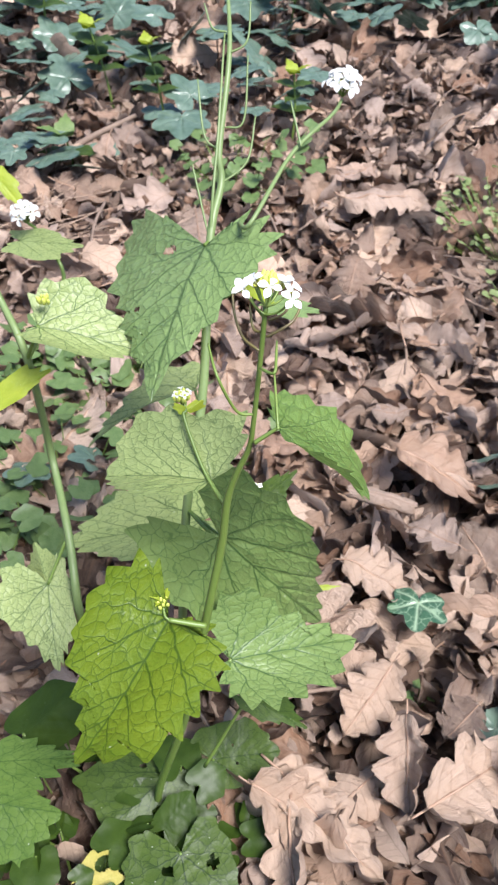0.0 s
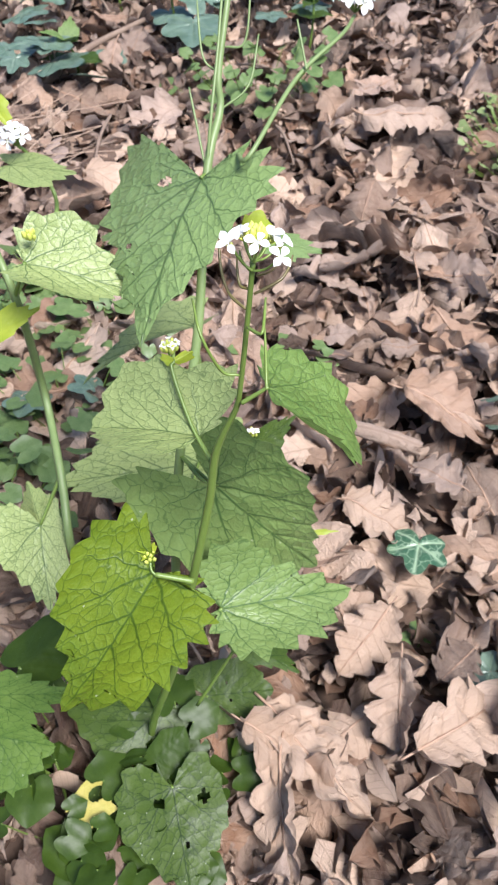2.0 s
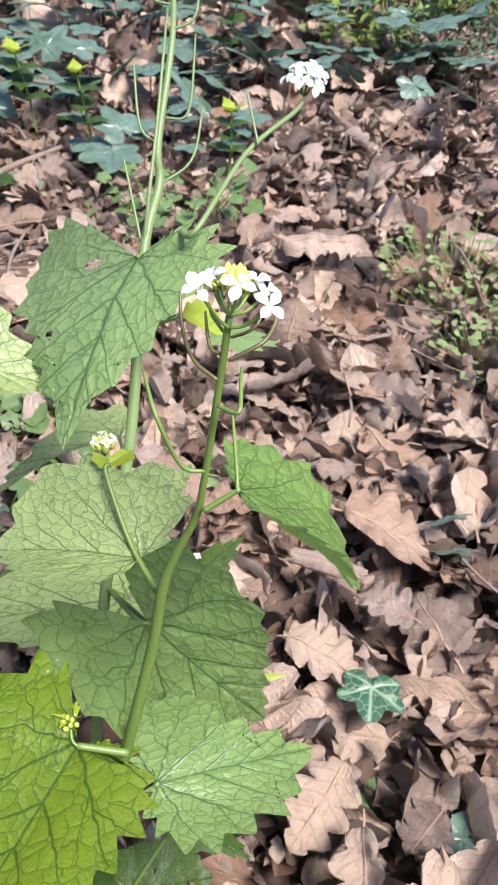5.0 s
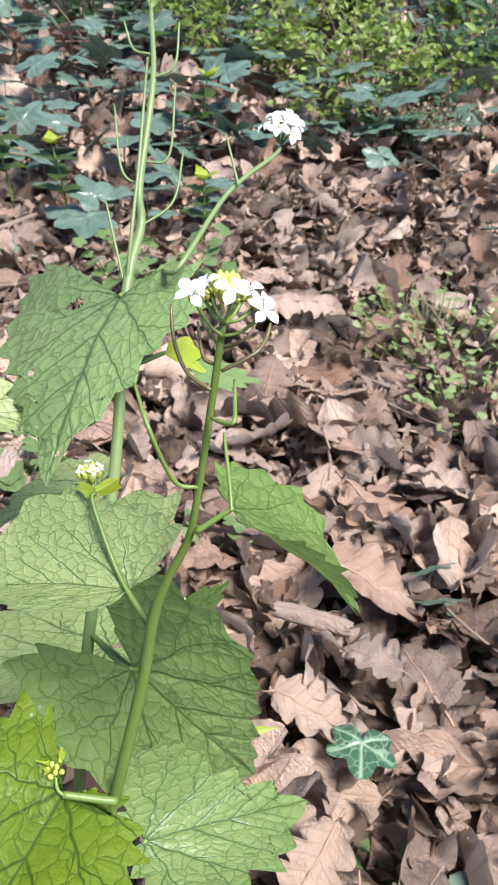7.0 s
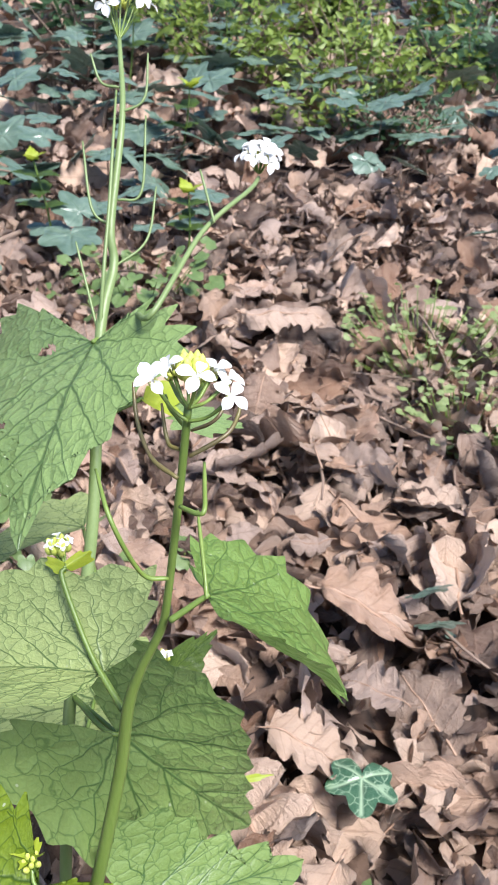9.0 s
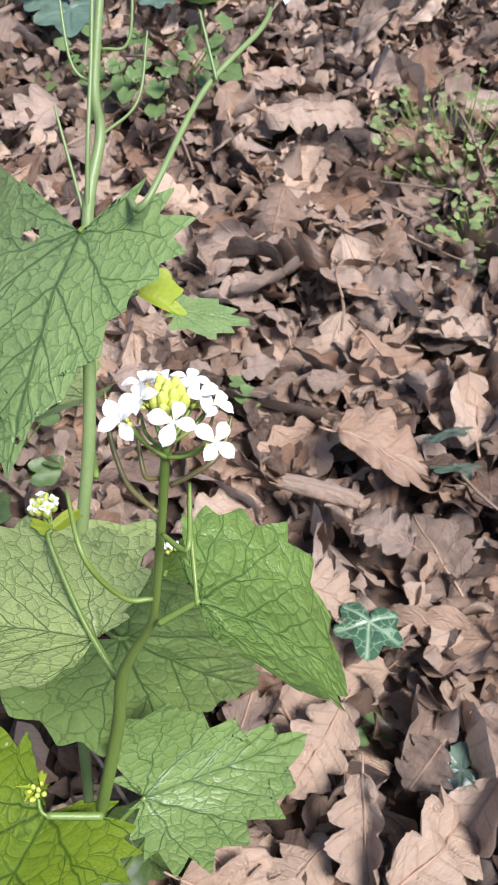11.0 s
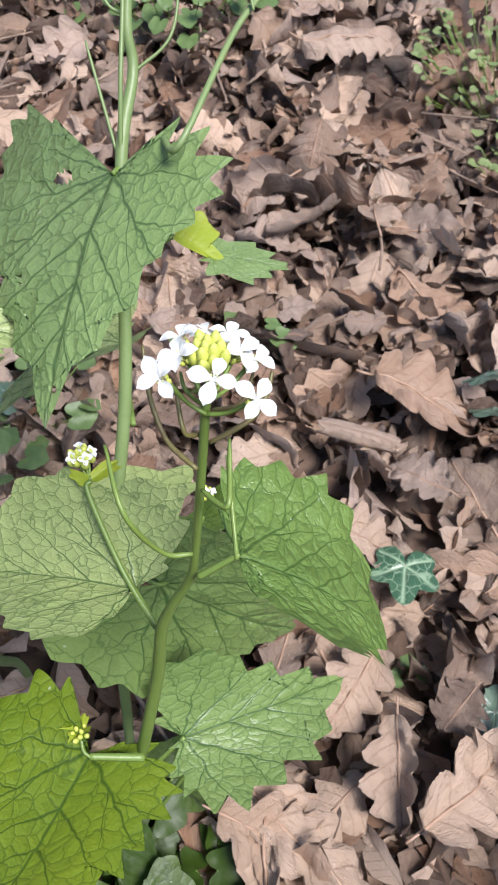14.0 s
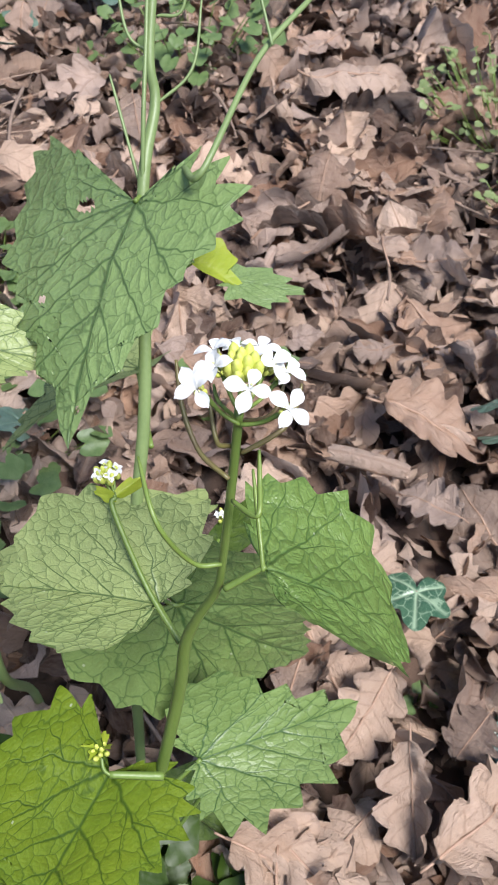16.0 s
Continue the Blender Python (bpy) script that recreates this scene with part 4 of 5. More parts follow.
leaf(tall, MAT_UPPER, (0.0075, 0.4056, 0.3794), (-0.0170, 0.3258, 0.3408), (-0.0453, 0.4272, 0.3385), (0.0440, 0.3937, 0.3883), stalk=[(0.0102, 0.4104, 0.3784)], edges=(((0.25, -0.07), (0.76, -0.35), (1.11, -0.41), (1.17, -0.27), (1.09, -0.05), (0.99, 0.19), (0.68, 0.36), (0.52, 0.53), (0.24, 0.72)),
            ((0.21, -0.01), (0.34, -0.08), (0.52, -0.12), (0.77, -0.07), (1.01, 0.03), (1.08, 0.16), (0.97, 0.26), (0.79, 0.36), (0.66, 0.46), (0.5, 0.63), (0.24, 0.75))),
     teeth=11, cup=-0.02, droop=0.05, seed=11, n=150, m=26, amp=0.15, holes=((-0.30, -0.02, 0.06, 2.2), (-0.33, 0.42, 0.018, 1), (0.02, 0.86, 0.014, 1)),
     label="large green toothed leaf with a bitten hole")
under(tall, "side_shoot", tube("side_shoot", [(0.0105, 0.400, 0.362), (0.024, 0.413, 0.386), (0.0315, 0.3952, 0.3983), (0.0530, 0.4379, 0.4133), (0.0758, 0.4693, 0.4200), ((0.0843, 0.5035, 0.4195)[0], (0.0843, 0.5035, 0.4195)[1], (0.0843, 0.5035, 0.4195)[2] - 0.006)], [0.0014, 0.00125, 0.00115, 0.00105, 0.001], MAT_STEM_PALE, n=40), "bare flowering side shoot")
rr = random.Random(4)
for k in range(11):
    a, e = k * 2.4, 0.35 + 0.9 * (k / 11)
    d = Vector((math.cos(a) * math.sin(e), math.sin(a) * math.sin(e), math.cos(e)))
    flower(tall, Vector((0.0843, 0.5035, 0.4195)) + d * 0.0085, d + Vector((0, -0.3, 0.3)), Vector((0.0843, 0.5035, 0.4195)) - Vector((0, 0, 0.004)), 60 + k, 1.05)
bud_cluster(tall, Vector((0.0843, 0.5035, 0.4195)) + Vector((0, 0, 0.005)), 0.004, 9, 12)
for k in range(9):
    a, e = k * 2.4, 0.5 + 0.9 * (k / 9)
    d = Vector((math.cos(a) * math.sin(e), math.sin(a) * math.sin(e), math.cos(e)))
    flower(tall, Vector((0.0195, 0.5388, 0.4765)) + d * 0.013, d + Vector((0, -0.3, 0.3)), (0.0193, 0.5202, 0.4687), 80 + k, 1.1)
bud_cluster(tall, Vector((0.0195, 0.5388, 0.4765)) + Vector((0, 0, 0.003)), 0.004, 9, 13)
for pts in (((0.0156, 0.4446, 0.4123), (0.0073, 0.4502, 0.4177), (0.0037, 0.4717, 0.4384)), ((0.0164, 0.4351, 0.3984), (0.0299, 0.4438, 0.4067), (0.0344, 0.4611, 0.4234)), ((0.0090, 0.4139, 0.3817), (0.0007, 0.4401, 0.4071)), ((0.0195, 0.4792, 0.4483), (0.0298, 0.4817, 0.4538), (0.0318, 0.4932, 0.4692)), ((0.0192, 0.4858, 0.4569), (0.0116, 0.4881, 0.4583), (0.0075, 0.4959, 0.4676)), ((0.0179, 0.4568, 0.4187), (0.0280, 0.4579, 0.4222), (0.0304, 0.4773, 0.4481)), ((0.0580, 0.4408, 0.4160), (0.0527, 0.4578, 0.4324))):
    pod(tall, list(pts), 0.00058, MAT_STEM_PALE)
under(tall, "side_shoot", tube("side_shoot", [(0.0103, 0.412, 0.3808), (0.0124, 0.425, 0.4023), (0.0147, 0.445, 0.4202), (0.0164, 0.465, 0.4382), (0.018, 0.49, 0.4546)], [0.0009, 0.0008, 0.0007, 0.0005], MAT_STEM_PALE, n=30), "thin upright side shoot")
leaf(tall, MAT_YOUNG, (0.0273, 0.3998, 0.3558), (0.0443, 0.3905, 0.3505), (0.0409, 0.4071, 0.3564), (0.0348, 0.3927, 0.3539), teeth=4, amp=0.2, n=60, m=8, seed=14, lobe=0.05, blunt=0.7, stalk=[(0.0105, 0.392, 0.352)], label="yellow-green half of a twisted leaf")
leaf(tall, MAT_UPPER, (0.0407, 0.3942, 0.3516), (0.0686, 0.3894, 0.3485), (0.0549, 0.4008, 0.3505), (0.0528, 0.3815, 0.3498), teeth=5, amp=0.24, n=72, m=10, seed=15, lobe=0.05, blunt=0.9, label="green half of a twisted leaf")
leaf(tall, MAT_MID, (0.0157, 0.3022, 0.2642), (0.0787, 0.3281, 0.1372), (0.0016, 0.2719, 0.2350), (0.0615, 0.3143, 0.2618), stalk=[(-0.0041, 0.3247, 0.2603)], lobe=0.42, teeth=11, cup=0.03, droop=0.05, seed=16, n=120, m=26, blunt=0.8, amp=0.09, label="broad green heart-shaped leaf")
leaf(tall, MAT_LOW_SHADED, (0.0320, 0.3456, 0.2359), (0.0598, 0.3622, 0.2518), (0.0439, 0.3590, 0.2488), (0.0506, 0.3468, 0.2371), teeth=6, seed=17, n=48, m=8, label="small toothed leaf beside a bud")
under(tall, "side_shoot", tube("side_shoot", [(-0.0041, 0.3247, 0.2603), (0.0157, 0.3022, 0.2642), (0.0320, 0.3456, 0.2359), (0.0347, 0.3540, 0.2440)], [0.0011, 0.001, 0.0009, 0.0008], MAT_STEM, n=24))
bud_cluster(tall, (0.0347, 0.3540, 0.2440), 0.0032, 9, 14)
for k in range(3):
    flower(tall, Vector((0.0347, 0.3540, 0.2440)) + Vector((0.002 * (k - 1), -0.001, 0.003)), (k - 1, -0.3, 2), (0.0347, 0.3540, 0.2440), 120 + k, 0.4, 0.7)
leaf(tall, MAT_PALE, (-0.0070, 0.4528, 0.2342), (-0.0786, 0.4141, 0.2155), (-0.0306, 0.4763, 0.2292), (-0.0320, 0.4257, 0.2360), stalk=[(0.006, 0.362, 0.29)], lobe=0.2, teeth=8, droop=0.1, seed=18, label="pale leaf with a yellow folded tip")
leaf(tall, MAT_PALE, (0.0019, 0.3548, 0.2135), (-0.0927, 0.3614, 0.1785), (-0.0410, 0.3892, 0.2052), (-0.0317, 0.3370, 0.1964), stalk=[(-0.0077, 0.3011, 0.2099)], lobe=0.3, teeth=9, seed=19, blunt=1.2, label="broad greyish green leaf")

leaf(tall, MAT_YOUNG, (0.0740, 0.3456, 0.1511), (0.0927, 0.3470, 0.1518), (0.0822, 0.3476, 0.1525), (0.0830, 0.3446, 0.1502), lobe=0.05, teeth=3, n=24, m=4, seed=27)

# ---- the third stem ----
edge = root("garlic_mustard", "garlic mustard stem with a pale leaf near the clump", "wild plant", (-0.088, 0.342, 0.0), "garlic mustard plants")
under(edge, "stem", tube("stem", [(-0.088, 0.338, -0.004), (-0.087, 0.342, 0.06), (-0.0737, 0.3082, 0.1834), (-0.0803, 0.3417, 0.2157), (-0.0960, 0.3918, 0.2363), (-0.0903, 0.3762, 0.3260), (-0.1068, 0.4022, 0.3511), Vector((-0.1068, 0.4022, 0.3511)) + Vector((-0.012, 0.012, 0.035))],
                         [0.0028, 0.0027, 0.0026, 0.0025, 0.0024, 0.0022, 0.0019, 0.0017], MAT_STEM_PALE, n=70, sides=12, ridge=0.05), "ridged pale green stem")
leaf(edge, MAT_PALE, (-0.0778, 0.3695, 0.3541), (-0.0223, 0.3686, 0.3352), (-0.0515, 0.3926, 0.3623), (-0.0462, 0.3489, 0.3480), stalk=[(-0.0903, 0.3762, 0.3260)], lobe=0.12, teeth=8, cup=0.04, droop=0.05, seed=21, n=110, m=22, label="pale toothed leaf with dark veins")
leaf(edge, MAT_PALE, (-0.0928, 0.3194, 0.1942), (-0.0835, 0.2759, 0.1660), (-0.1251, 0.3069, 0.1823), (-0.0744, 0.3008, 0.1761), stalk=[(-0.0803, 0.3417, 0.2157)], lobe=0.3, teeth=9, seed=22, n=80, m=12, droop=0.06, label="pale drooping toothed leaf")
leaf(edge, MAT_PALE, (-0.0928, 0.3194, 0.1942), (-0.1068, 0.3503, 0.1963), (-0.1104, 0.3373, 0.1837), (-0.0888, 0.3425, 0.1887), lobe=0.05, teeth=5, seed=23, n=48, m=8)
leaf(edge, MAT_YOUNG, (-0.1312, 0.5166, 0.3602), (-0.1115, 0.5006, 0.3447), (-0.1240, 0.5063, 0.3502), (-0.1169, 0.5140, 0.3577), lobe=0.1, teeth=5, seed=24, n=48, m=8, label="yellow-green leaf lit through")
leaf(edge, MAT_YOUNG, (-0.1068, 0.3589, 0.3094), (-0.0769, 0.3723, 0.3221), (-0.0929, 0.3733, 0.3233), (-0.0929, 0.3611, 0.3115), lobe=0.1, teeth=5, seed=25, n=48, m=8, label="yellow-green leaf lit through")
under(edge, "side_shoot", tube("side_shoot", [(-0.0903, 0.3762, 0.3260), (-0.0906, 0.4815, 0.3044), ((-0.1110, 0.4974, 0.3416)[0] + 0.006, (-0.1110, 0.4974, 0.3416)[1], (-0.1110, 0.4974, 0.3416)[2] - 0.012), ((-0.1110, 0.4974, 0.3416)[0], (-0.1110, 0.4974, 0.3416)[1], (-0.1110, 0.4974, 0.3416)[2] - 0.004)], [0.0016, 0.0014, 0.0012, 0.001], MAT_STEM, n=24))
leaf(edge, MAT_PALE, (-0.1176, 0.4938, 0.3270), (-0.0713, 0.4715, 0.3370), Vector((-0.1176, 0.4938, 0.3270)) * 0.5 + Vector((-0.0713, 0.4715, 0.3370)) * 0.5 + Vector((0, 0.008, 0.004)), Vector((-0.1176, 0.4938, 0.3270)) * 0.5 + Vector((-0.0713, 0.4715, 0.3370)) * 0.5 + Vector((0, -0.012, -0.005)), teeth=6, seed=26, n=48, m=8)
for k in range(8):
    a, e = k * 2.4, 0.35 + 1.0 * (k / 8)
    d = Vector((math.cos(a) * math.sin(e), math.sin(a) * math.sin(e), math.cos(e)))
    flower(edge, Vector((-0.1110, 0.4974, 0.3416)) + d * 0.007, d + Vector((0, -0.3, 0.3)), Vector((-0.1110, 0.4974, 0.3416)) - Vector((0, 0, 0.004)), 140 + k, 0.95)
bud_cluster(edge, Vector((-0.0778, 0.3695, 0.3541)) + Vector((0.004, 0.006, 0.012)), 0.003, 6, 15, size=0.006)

# ---- low leaves round the foot ----
low = root("garlic_mustard_rosette", "low rosette of round toothed garlic mustard leaves", "wild plant", (-0.03, 0.235, 0.0), "garlic mustard plants")
leaf(low, MAT_LOW_SHADED, (0.0055, 0.2715, 0.0500), (0.0525, 0.2755, 0.0550), (0.0220, 0.2958, 0.0600), (0.0262, 0.2540, 0.0450), stalk=[(0.0, 0.26, 0.006)], lobe=0.3, teeth=8, amp=0.06, blunt=1.5, seed=31, holes=((0.1, 0.35, 0.022, 1), (-0.15, 0.3, 0.02, 1), (0.22, 0.7, 0.02, 1)), label="rounded dark green leaf with pinholes")
leaf(low, MAT_LOW_SHADED, (-0.0127, 0.2062, 0.0600), (0.0032, 0.1459, 0.0500), (-0.0472, 0.1881, 0.0550), (0.0225, 0.2002, 0.0550), stalk=[(-0.03, 0.24, 0.004)], lobe=0.3, teeth=9, amp=0.08, blunt=1.2, seed=32, holes=((-0.16, 0.12, 0.05, 1), (0.3, 0.15, 0.05, 0.7), (0.05, 0.55, 0.03, 1)), label="toothed green leaf with bitten holes")
leaf(low, MAT_LOW_SHADED, (-0.0246, 0.2616, 0.0500), (-0.0639, 0.2260, 0.0450), (-0.0852, 0.2616, 0.0500), (-0.0235, 0.2350, 0.0400), stalk=[(-0.03, 0.24, 0.004)], lobe=0.3, teeth=7, amp=0.05, blunt=1.5, seed=33, holes=((-0.3, 0.1, 0.04, 1), (0.25, 0.4, 0.06, 1)), label="rounded dark green leaf with bitten holes")
leaf(low, MAT_LOW_SHADED, (0.0303, 0.2668, 0.1539), (0.0668, 0.2565, 0.1300), (0.0533, 0.2781, 0.1369), (0.0371, 0.2562, 0.1437), stalk=[(0.002, 0.25, 0.09)], teeth=7, seed=34, label="dull green leaf in the shade of another")
leaf(low, MAT_ROUND, (-0.1230, 0.2762, 0.0800), (-0.0815, 0.3010, 0.1000), (-0.1131, 0.3062, 0.0900), (-0.0899, 0.2723, 0.0800), stalk=[(-0.06, 0.26, 0.004)], teeth=5, amp=0.02, blunt=1.4, seed=35, label="smooth dark green leaf")
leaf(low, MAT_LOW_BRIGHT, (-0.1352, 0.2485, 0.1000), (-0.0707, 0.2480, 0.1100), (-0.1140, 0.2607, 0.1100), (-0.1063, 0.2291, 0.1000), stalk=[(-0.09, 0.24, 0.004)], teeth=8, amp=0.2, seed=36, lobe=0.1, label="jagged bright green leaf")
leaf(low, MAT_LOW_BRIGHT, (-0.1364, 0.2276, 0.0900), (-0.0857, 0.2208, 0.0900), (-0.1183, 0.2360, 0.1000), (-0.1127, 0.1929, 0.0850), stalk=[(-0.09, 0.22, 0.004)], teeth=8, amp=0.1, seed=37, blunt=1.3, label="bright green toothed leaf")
leaf(low, MAT_SICK, (-0.0736, 0.1936, 0.0500), (-0.0526, 0.2138, 0.0500), (-0.0723, 0.2103, 0.0500), (-0.0503, 0.1936, 0.0500), teeth=5, amp=0.25, seed=38, holes=((0.0, 0.5, 0.16, 0.8),), label="yellowed leaf eaten to rags")
leaf(low, MAT_ROUND, (-0.0258, 0.2244, 0.0500), (-0.0077, 0.2463, 0.0600), (-0.0266, 0.2407, 0.0550), (-0.0053, 0.2244, 0.0500), teeth=4, amp=0.02, seed=39, blunt=1.4, label="smooth dark green folded leaf")


def low_clump(at, spread, count, seed, name, label, mat, size, top, blunt=1.5, lobe=0.32):
    """Small rounded leaves on thin stalks that rise from one foot."""
    r = random.Random(seed)
    plant = root(name, label, "wild plant", (at[0], at[1], 0.0), "low green plants")
    shapes = [blade("leaf", mat, (0, 0, 0), (0, 1, 0), (-0.62, 0.3, 0.04), (0.62, 0.3, 0.04), lobe=lobe, teeth=5, amp=0.03, blunt=blunt, n=26, m=5, cup=0.05, droop=0.04, wave=0.05, seed=seed + k, facing=(0, 0, 1)) for k in range(3)]
    for k in range(count):
        a, q = r.uniform(0, 6.283), spread * math.sqrt(r.random())
        z = r.uniform(0.25, 1.0) * top
        s = size * r.uniform(0.6, 1.25)
        p = Vector((math.cos(a) * q, math.sin(a) * q * 0.8, z + 0.012))
        m = Matrix.Translation(p) @ Euler((r.gauss(-0.1, 0.3), r.gauss(0, 0.3), a - 1.57 + r.uniform(-0.6, 0.6))).to_matrix().to_4x4() @ Matrix.Scale(s, 4)
        ob = put("leaf", shapes[k % 3], plant, m=m)
        foot = Vector((math.cos(a) * q * 0.3, math.sin(a) * q * 0.3, -0.004))
        put("petiole", tube("petiole", [foot, foot * 0.4 + p * 0.6 + Vector((0, 0, -0.004)), p], [0.0007, 0.0006, 0.0005], MAT_STEM, n=5, sides=5), plant)
    return plant


low_clump((-0.085, 0.185), 0.055, 20, 301, "lesser_celandine", "low clump of smooth rounded green leaves", MAT_ROUND, 0.020, 0.045)
low_clump((-0.03, 0.17), 0.05, 14, 302, "lesser_celandine", "low clump of smooth rounded green leaves", MAT_ROUND, 0.022, 0.04)
low_clump((-0.10, 0.245), 0.05, 15, 303, "lesser_celandine", "low clump of smooth rounded green leaves", MAT_ROUND, 0.022, 0.05)
low_clump((-0.02, 0.235), 0.04, 11, 304, "lesser_celandine", "low clump of smooth rounded green leaves", MAT_ROUND, 0.024, 0.05)
low_clump((0.025, 0.225), 0.022, 8, 305, "lesser_celandine", "few dark rounded leaves among dead leaves", MAT_ROUND, 0.020, 0.03)
low_clump((-0.15, 0.55), 0.10, 46, 306, "ground_ivy", "patch of small pale green leaves on the litter", MAT_CREEPER, 0.018, 0.05)
low_clump((-0.21, 0.43), 0.08, 36, 307, "ground_ivy", "patch of small pale green leaves on the litter", MAT_CREEPER, 0.018, 0.05)
low_clump((-0.12, 0.66), 0.07, 26, 308, "ground_ivy", "patch of small pale green leaves on the litter", MAT_CREEPER, 0.016, 0.04)
low_clump((-0.181, 0.753), 0.06, 34, 330, "ground_ivy", "patch of small pale green leaves on the litter", MAT_CREEPER, 0.017, 0.045)
low_clump((-0.111, 0.723), 0.05, 22, 331, "ground_ivy", "patch of small pale green leaves on the litter", MAT_CREEPER, 0.017, 0.045)
low_clump((-0.181, 0.495), 0.03, 10, 332, "ground_ivy", "patch of small pale green leaves on the litter", MAT_CREEPER, 0.017, 0.045)
low_clump((-0.199, 0.677), 0.05, 24, 333, "ground_ivy", "patch of small pale green leaves on the litter", MAT_CREEPER, 0.017, 0.045)
low_clump((0.165, 0.335), 0.008, 4, 313, "sprout", "tiny green sprout between dead leaves", MAT_CREEPER, 0.009, 0.012, lobe=0.05)
low_clump((0.05, 0.62), 0.05, 14, 309, "ground_ivy", "small green leaves among dead leaves", MAT_CREEPER, 0.016, 0.03)
low_clump((0.02, 1.15), 0.12, 46, 310, "ground_ivy", "patch of small green leaves on the litter", MAT_CREEPER, 0.018, 0.07)
low_clump((0.39, 0.98), 0.12, 150, 311, "bedstraw", "thin patch of tiny pale leaves", MAT_BEDSTRAW, 0.0085, 0.07, lobe=0.05)
low_clump((0.39, 0.82), 0.08, 90, 312, "bedstraw", "thin patch of tiny pale leaves", MAT_BEDSTRAW, 0.0085, 0.05, lobe=0.05)


# ---- ivy ----
def ivy_mesh(seed, mat):
    """A five-lobed ivy leaf of width about 1, stalk at the origin, middle lobe towards +y."""
    r = random.Random(seed)
    lobes = ((0.0, 0.42), (1.02, 0.28), (-1.02, 0.28), (2.1, 0.16), (-2.1, 0.16))
    n, rings = 72, 9
    verts, uv, vein = [(0, 0, 0)], [(0, 0)], [1.0]
    faces = []
    for q in range(1, rings + 1):
        for k in range(n):
            a = 2 * math.pi * k / n - math.pi
            reach = 0.48 + max(h * math.exp(-((a - c) / 0.42) ** 2) for c, h in lobes) * r.uniform(0.98, 1.02)
            if abs(a) > 2.7:
                reach *= max(0.12, 1 - (abs(a) - 2.7) * 2.2)
            d = reach * q / rings
            x, y = math.sin(a) * d, math.cos(a) * d
            v = max((math.exp(-((a - c) * d / 0.03) ** 2) if d < 0.42 + h and abs(a - c) < 1 else 0) for c, h in lobes)
            z = -0.10 * d * d - 0.03 * v + 0.05 * noise.noise((x * 3 + seed, y * 3, 0))
            verts.append((x, y, z))
            uv.append((x + seed, y))
            vein.append(v)
    for k in range(n):
        k2 = (k + 1) % n
        faces.append((0, 1 + k2, 1 + k))
        for q in range(rings - 1):
            faces.append((1 + q * n + k, 1 + q * n + k2, 1 + (q + 1) * n + k2, 1 + (q + 1) * n + k))
    return mesh_of("ivy_leaf", verts, faces, mat, uv, vein)


IVY = [ivy_mesh(3, MAT_IVY), ivy_mesh(4, MAT_IVY_DULL), ivy_mesh(5, MAT_IVY_DULL)]


def ivy_leaf(vine, at, size, heading, tilt, k):
    m = Matrix.Translation(Vector(at) - vine.location) @ Euler((radians(tilt), 0, radians(heading))).to_matrix().to_4x4() @ Matrix.Scale(size, 4)
    ob = put("leaf", IVY[k], vine, m=m)
    p = Vector(at) - vine.location
    put("petiole", tube("petiole", [p + Vector((0, 0.012, -p.z)), p + Vector((0, 0.004, -0.01)), p], [0.0009, 0.0008, 0.0007], MAT_TWIG, n=5, sides=5), vine)
    return ob


sprig = root("ivy_sprig", "single dark ivy leaf with pale veins on the litter", "ivy", (0.166, 0.396, 0.0), "ivy")
ivy_leaf(sprig, (0.168, 0.402, 0.047), 0.036, 165, 14, 0)
sprig = root("ivy_sprig", "small ivy shoot with two dark leaves", "ivy", (0.262, 0.545, 0.0), "ivy")
ivy_leaf(sprig, (0.258, 0.560, 0.052), 0.030, 200, 48, 1)
ivy_leaf(sprig, (0.262, 0.535, 0.04), 0.030, 185, 45, 1)
ivy_leaf(sprig, (0.285, 0.540, 0.022), 0.016, 120, 10, 2)
sprig = root("ivy_sprig", "dark ivy leaf half under dead leaves", "ivy", (0.215, 0.303, 0.0), "ivy")
ivy_leaf(sprig, (0.215, 0.305, 0.026), 0.030, 100, 5, 1)
sprig = root("ivy_sprig", "dark ivy leaves beside the mustard stem", "ivy", (-0.16, 0.54, 0.0), "ivy")
ivy_leaf(sprig, (-0.176, 0.550, 0.045), 0.034, 175, 20, 1)
ivy_leaf(sprig, (-0.118, 0.565, 0.045), 0.030, 120, 30, 1)


def ivy_vine(at, along, count, spread, seed, size=0.05, rise=0.06):
    r = random.Random(seed)
    vine = root("ivy_vine", "creeping ivy with dull blue-green leaves", "ivy", (at[0], at[1], 0.0), "ivy")
    d = Vector((along[0], along[1], 0))
    put("stem", tube("stem", [(0, 0, 0.006), d * 0.33 + Vector((0.02, 0.02, 0.015)), d * 0.66 + Vector((-0.02, 0.01, 0.012)), d + Vector((0, 0, 0.008))], [0.002, 0.0018, 0.0015, 0.001], MAT_TWIG, n=18, sides=6), vine)
    for k in range(count):
        p = d * ((k + 0.5) / count) + Vector((r.uniform(-spread, spread), r.uniform(-spread, spread), 0))
        ivy_leaf(vine, Vector((at[0], at[1], r.uniform(0.035, rise))) + p, size * r.uniform(0.6, 1.25), 180 + r.gauss(0, 60), r.gauss(18, 16), 1 + (k % 2))
    return vine


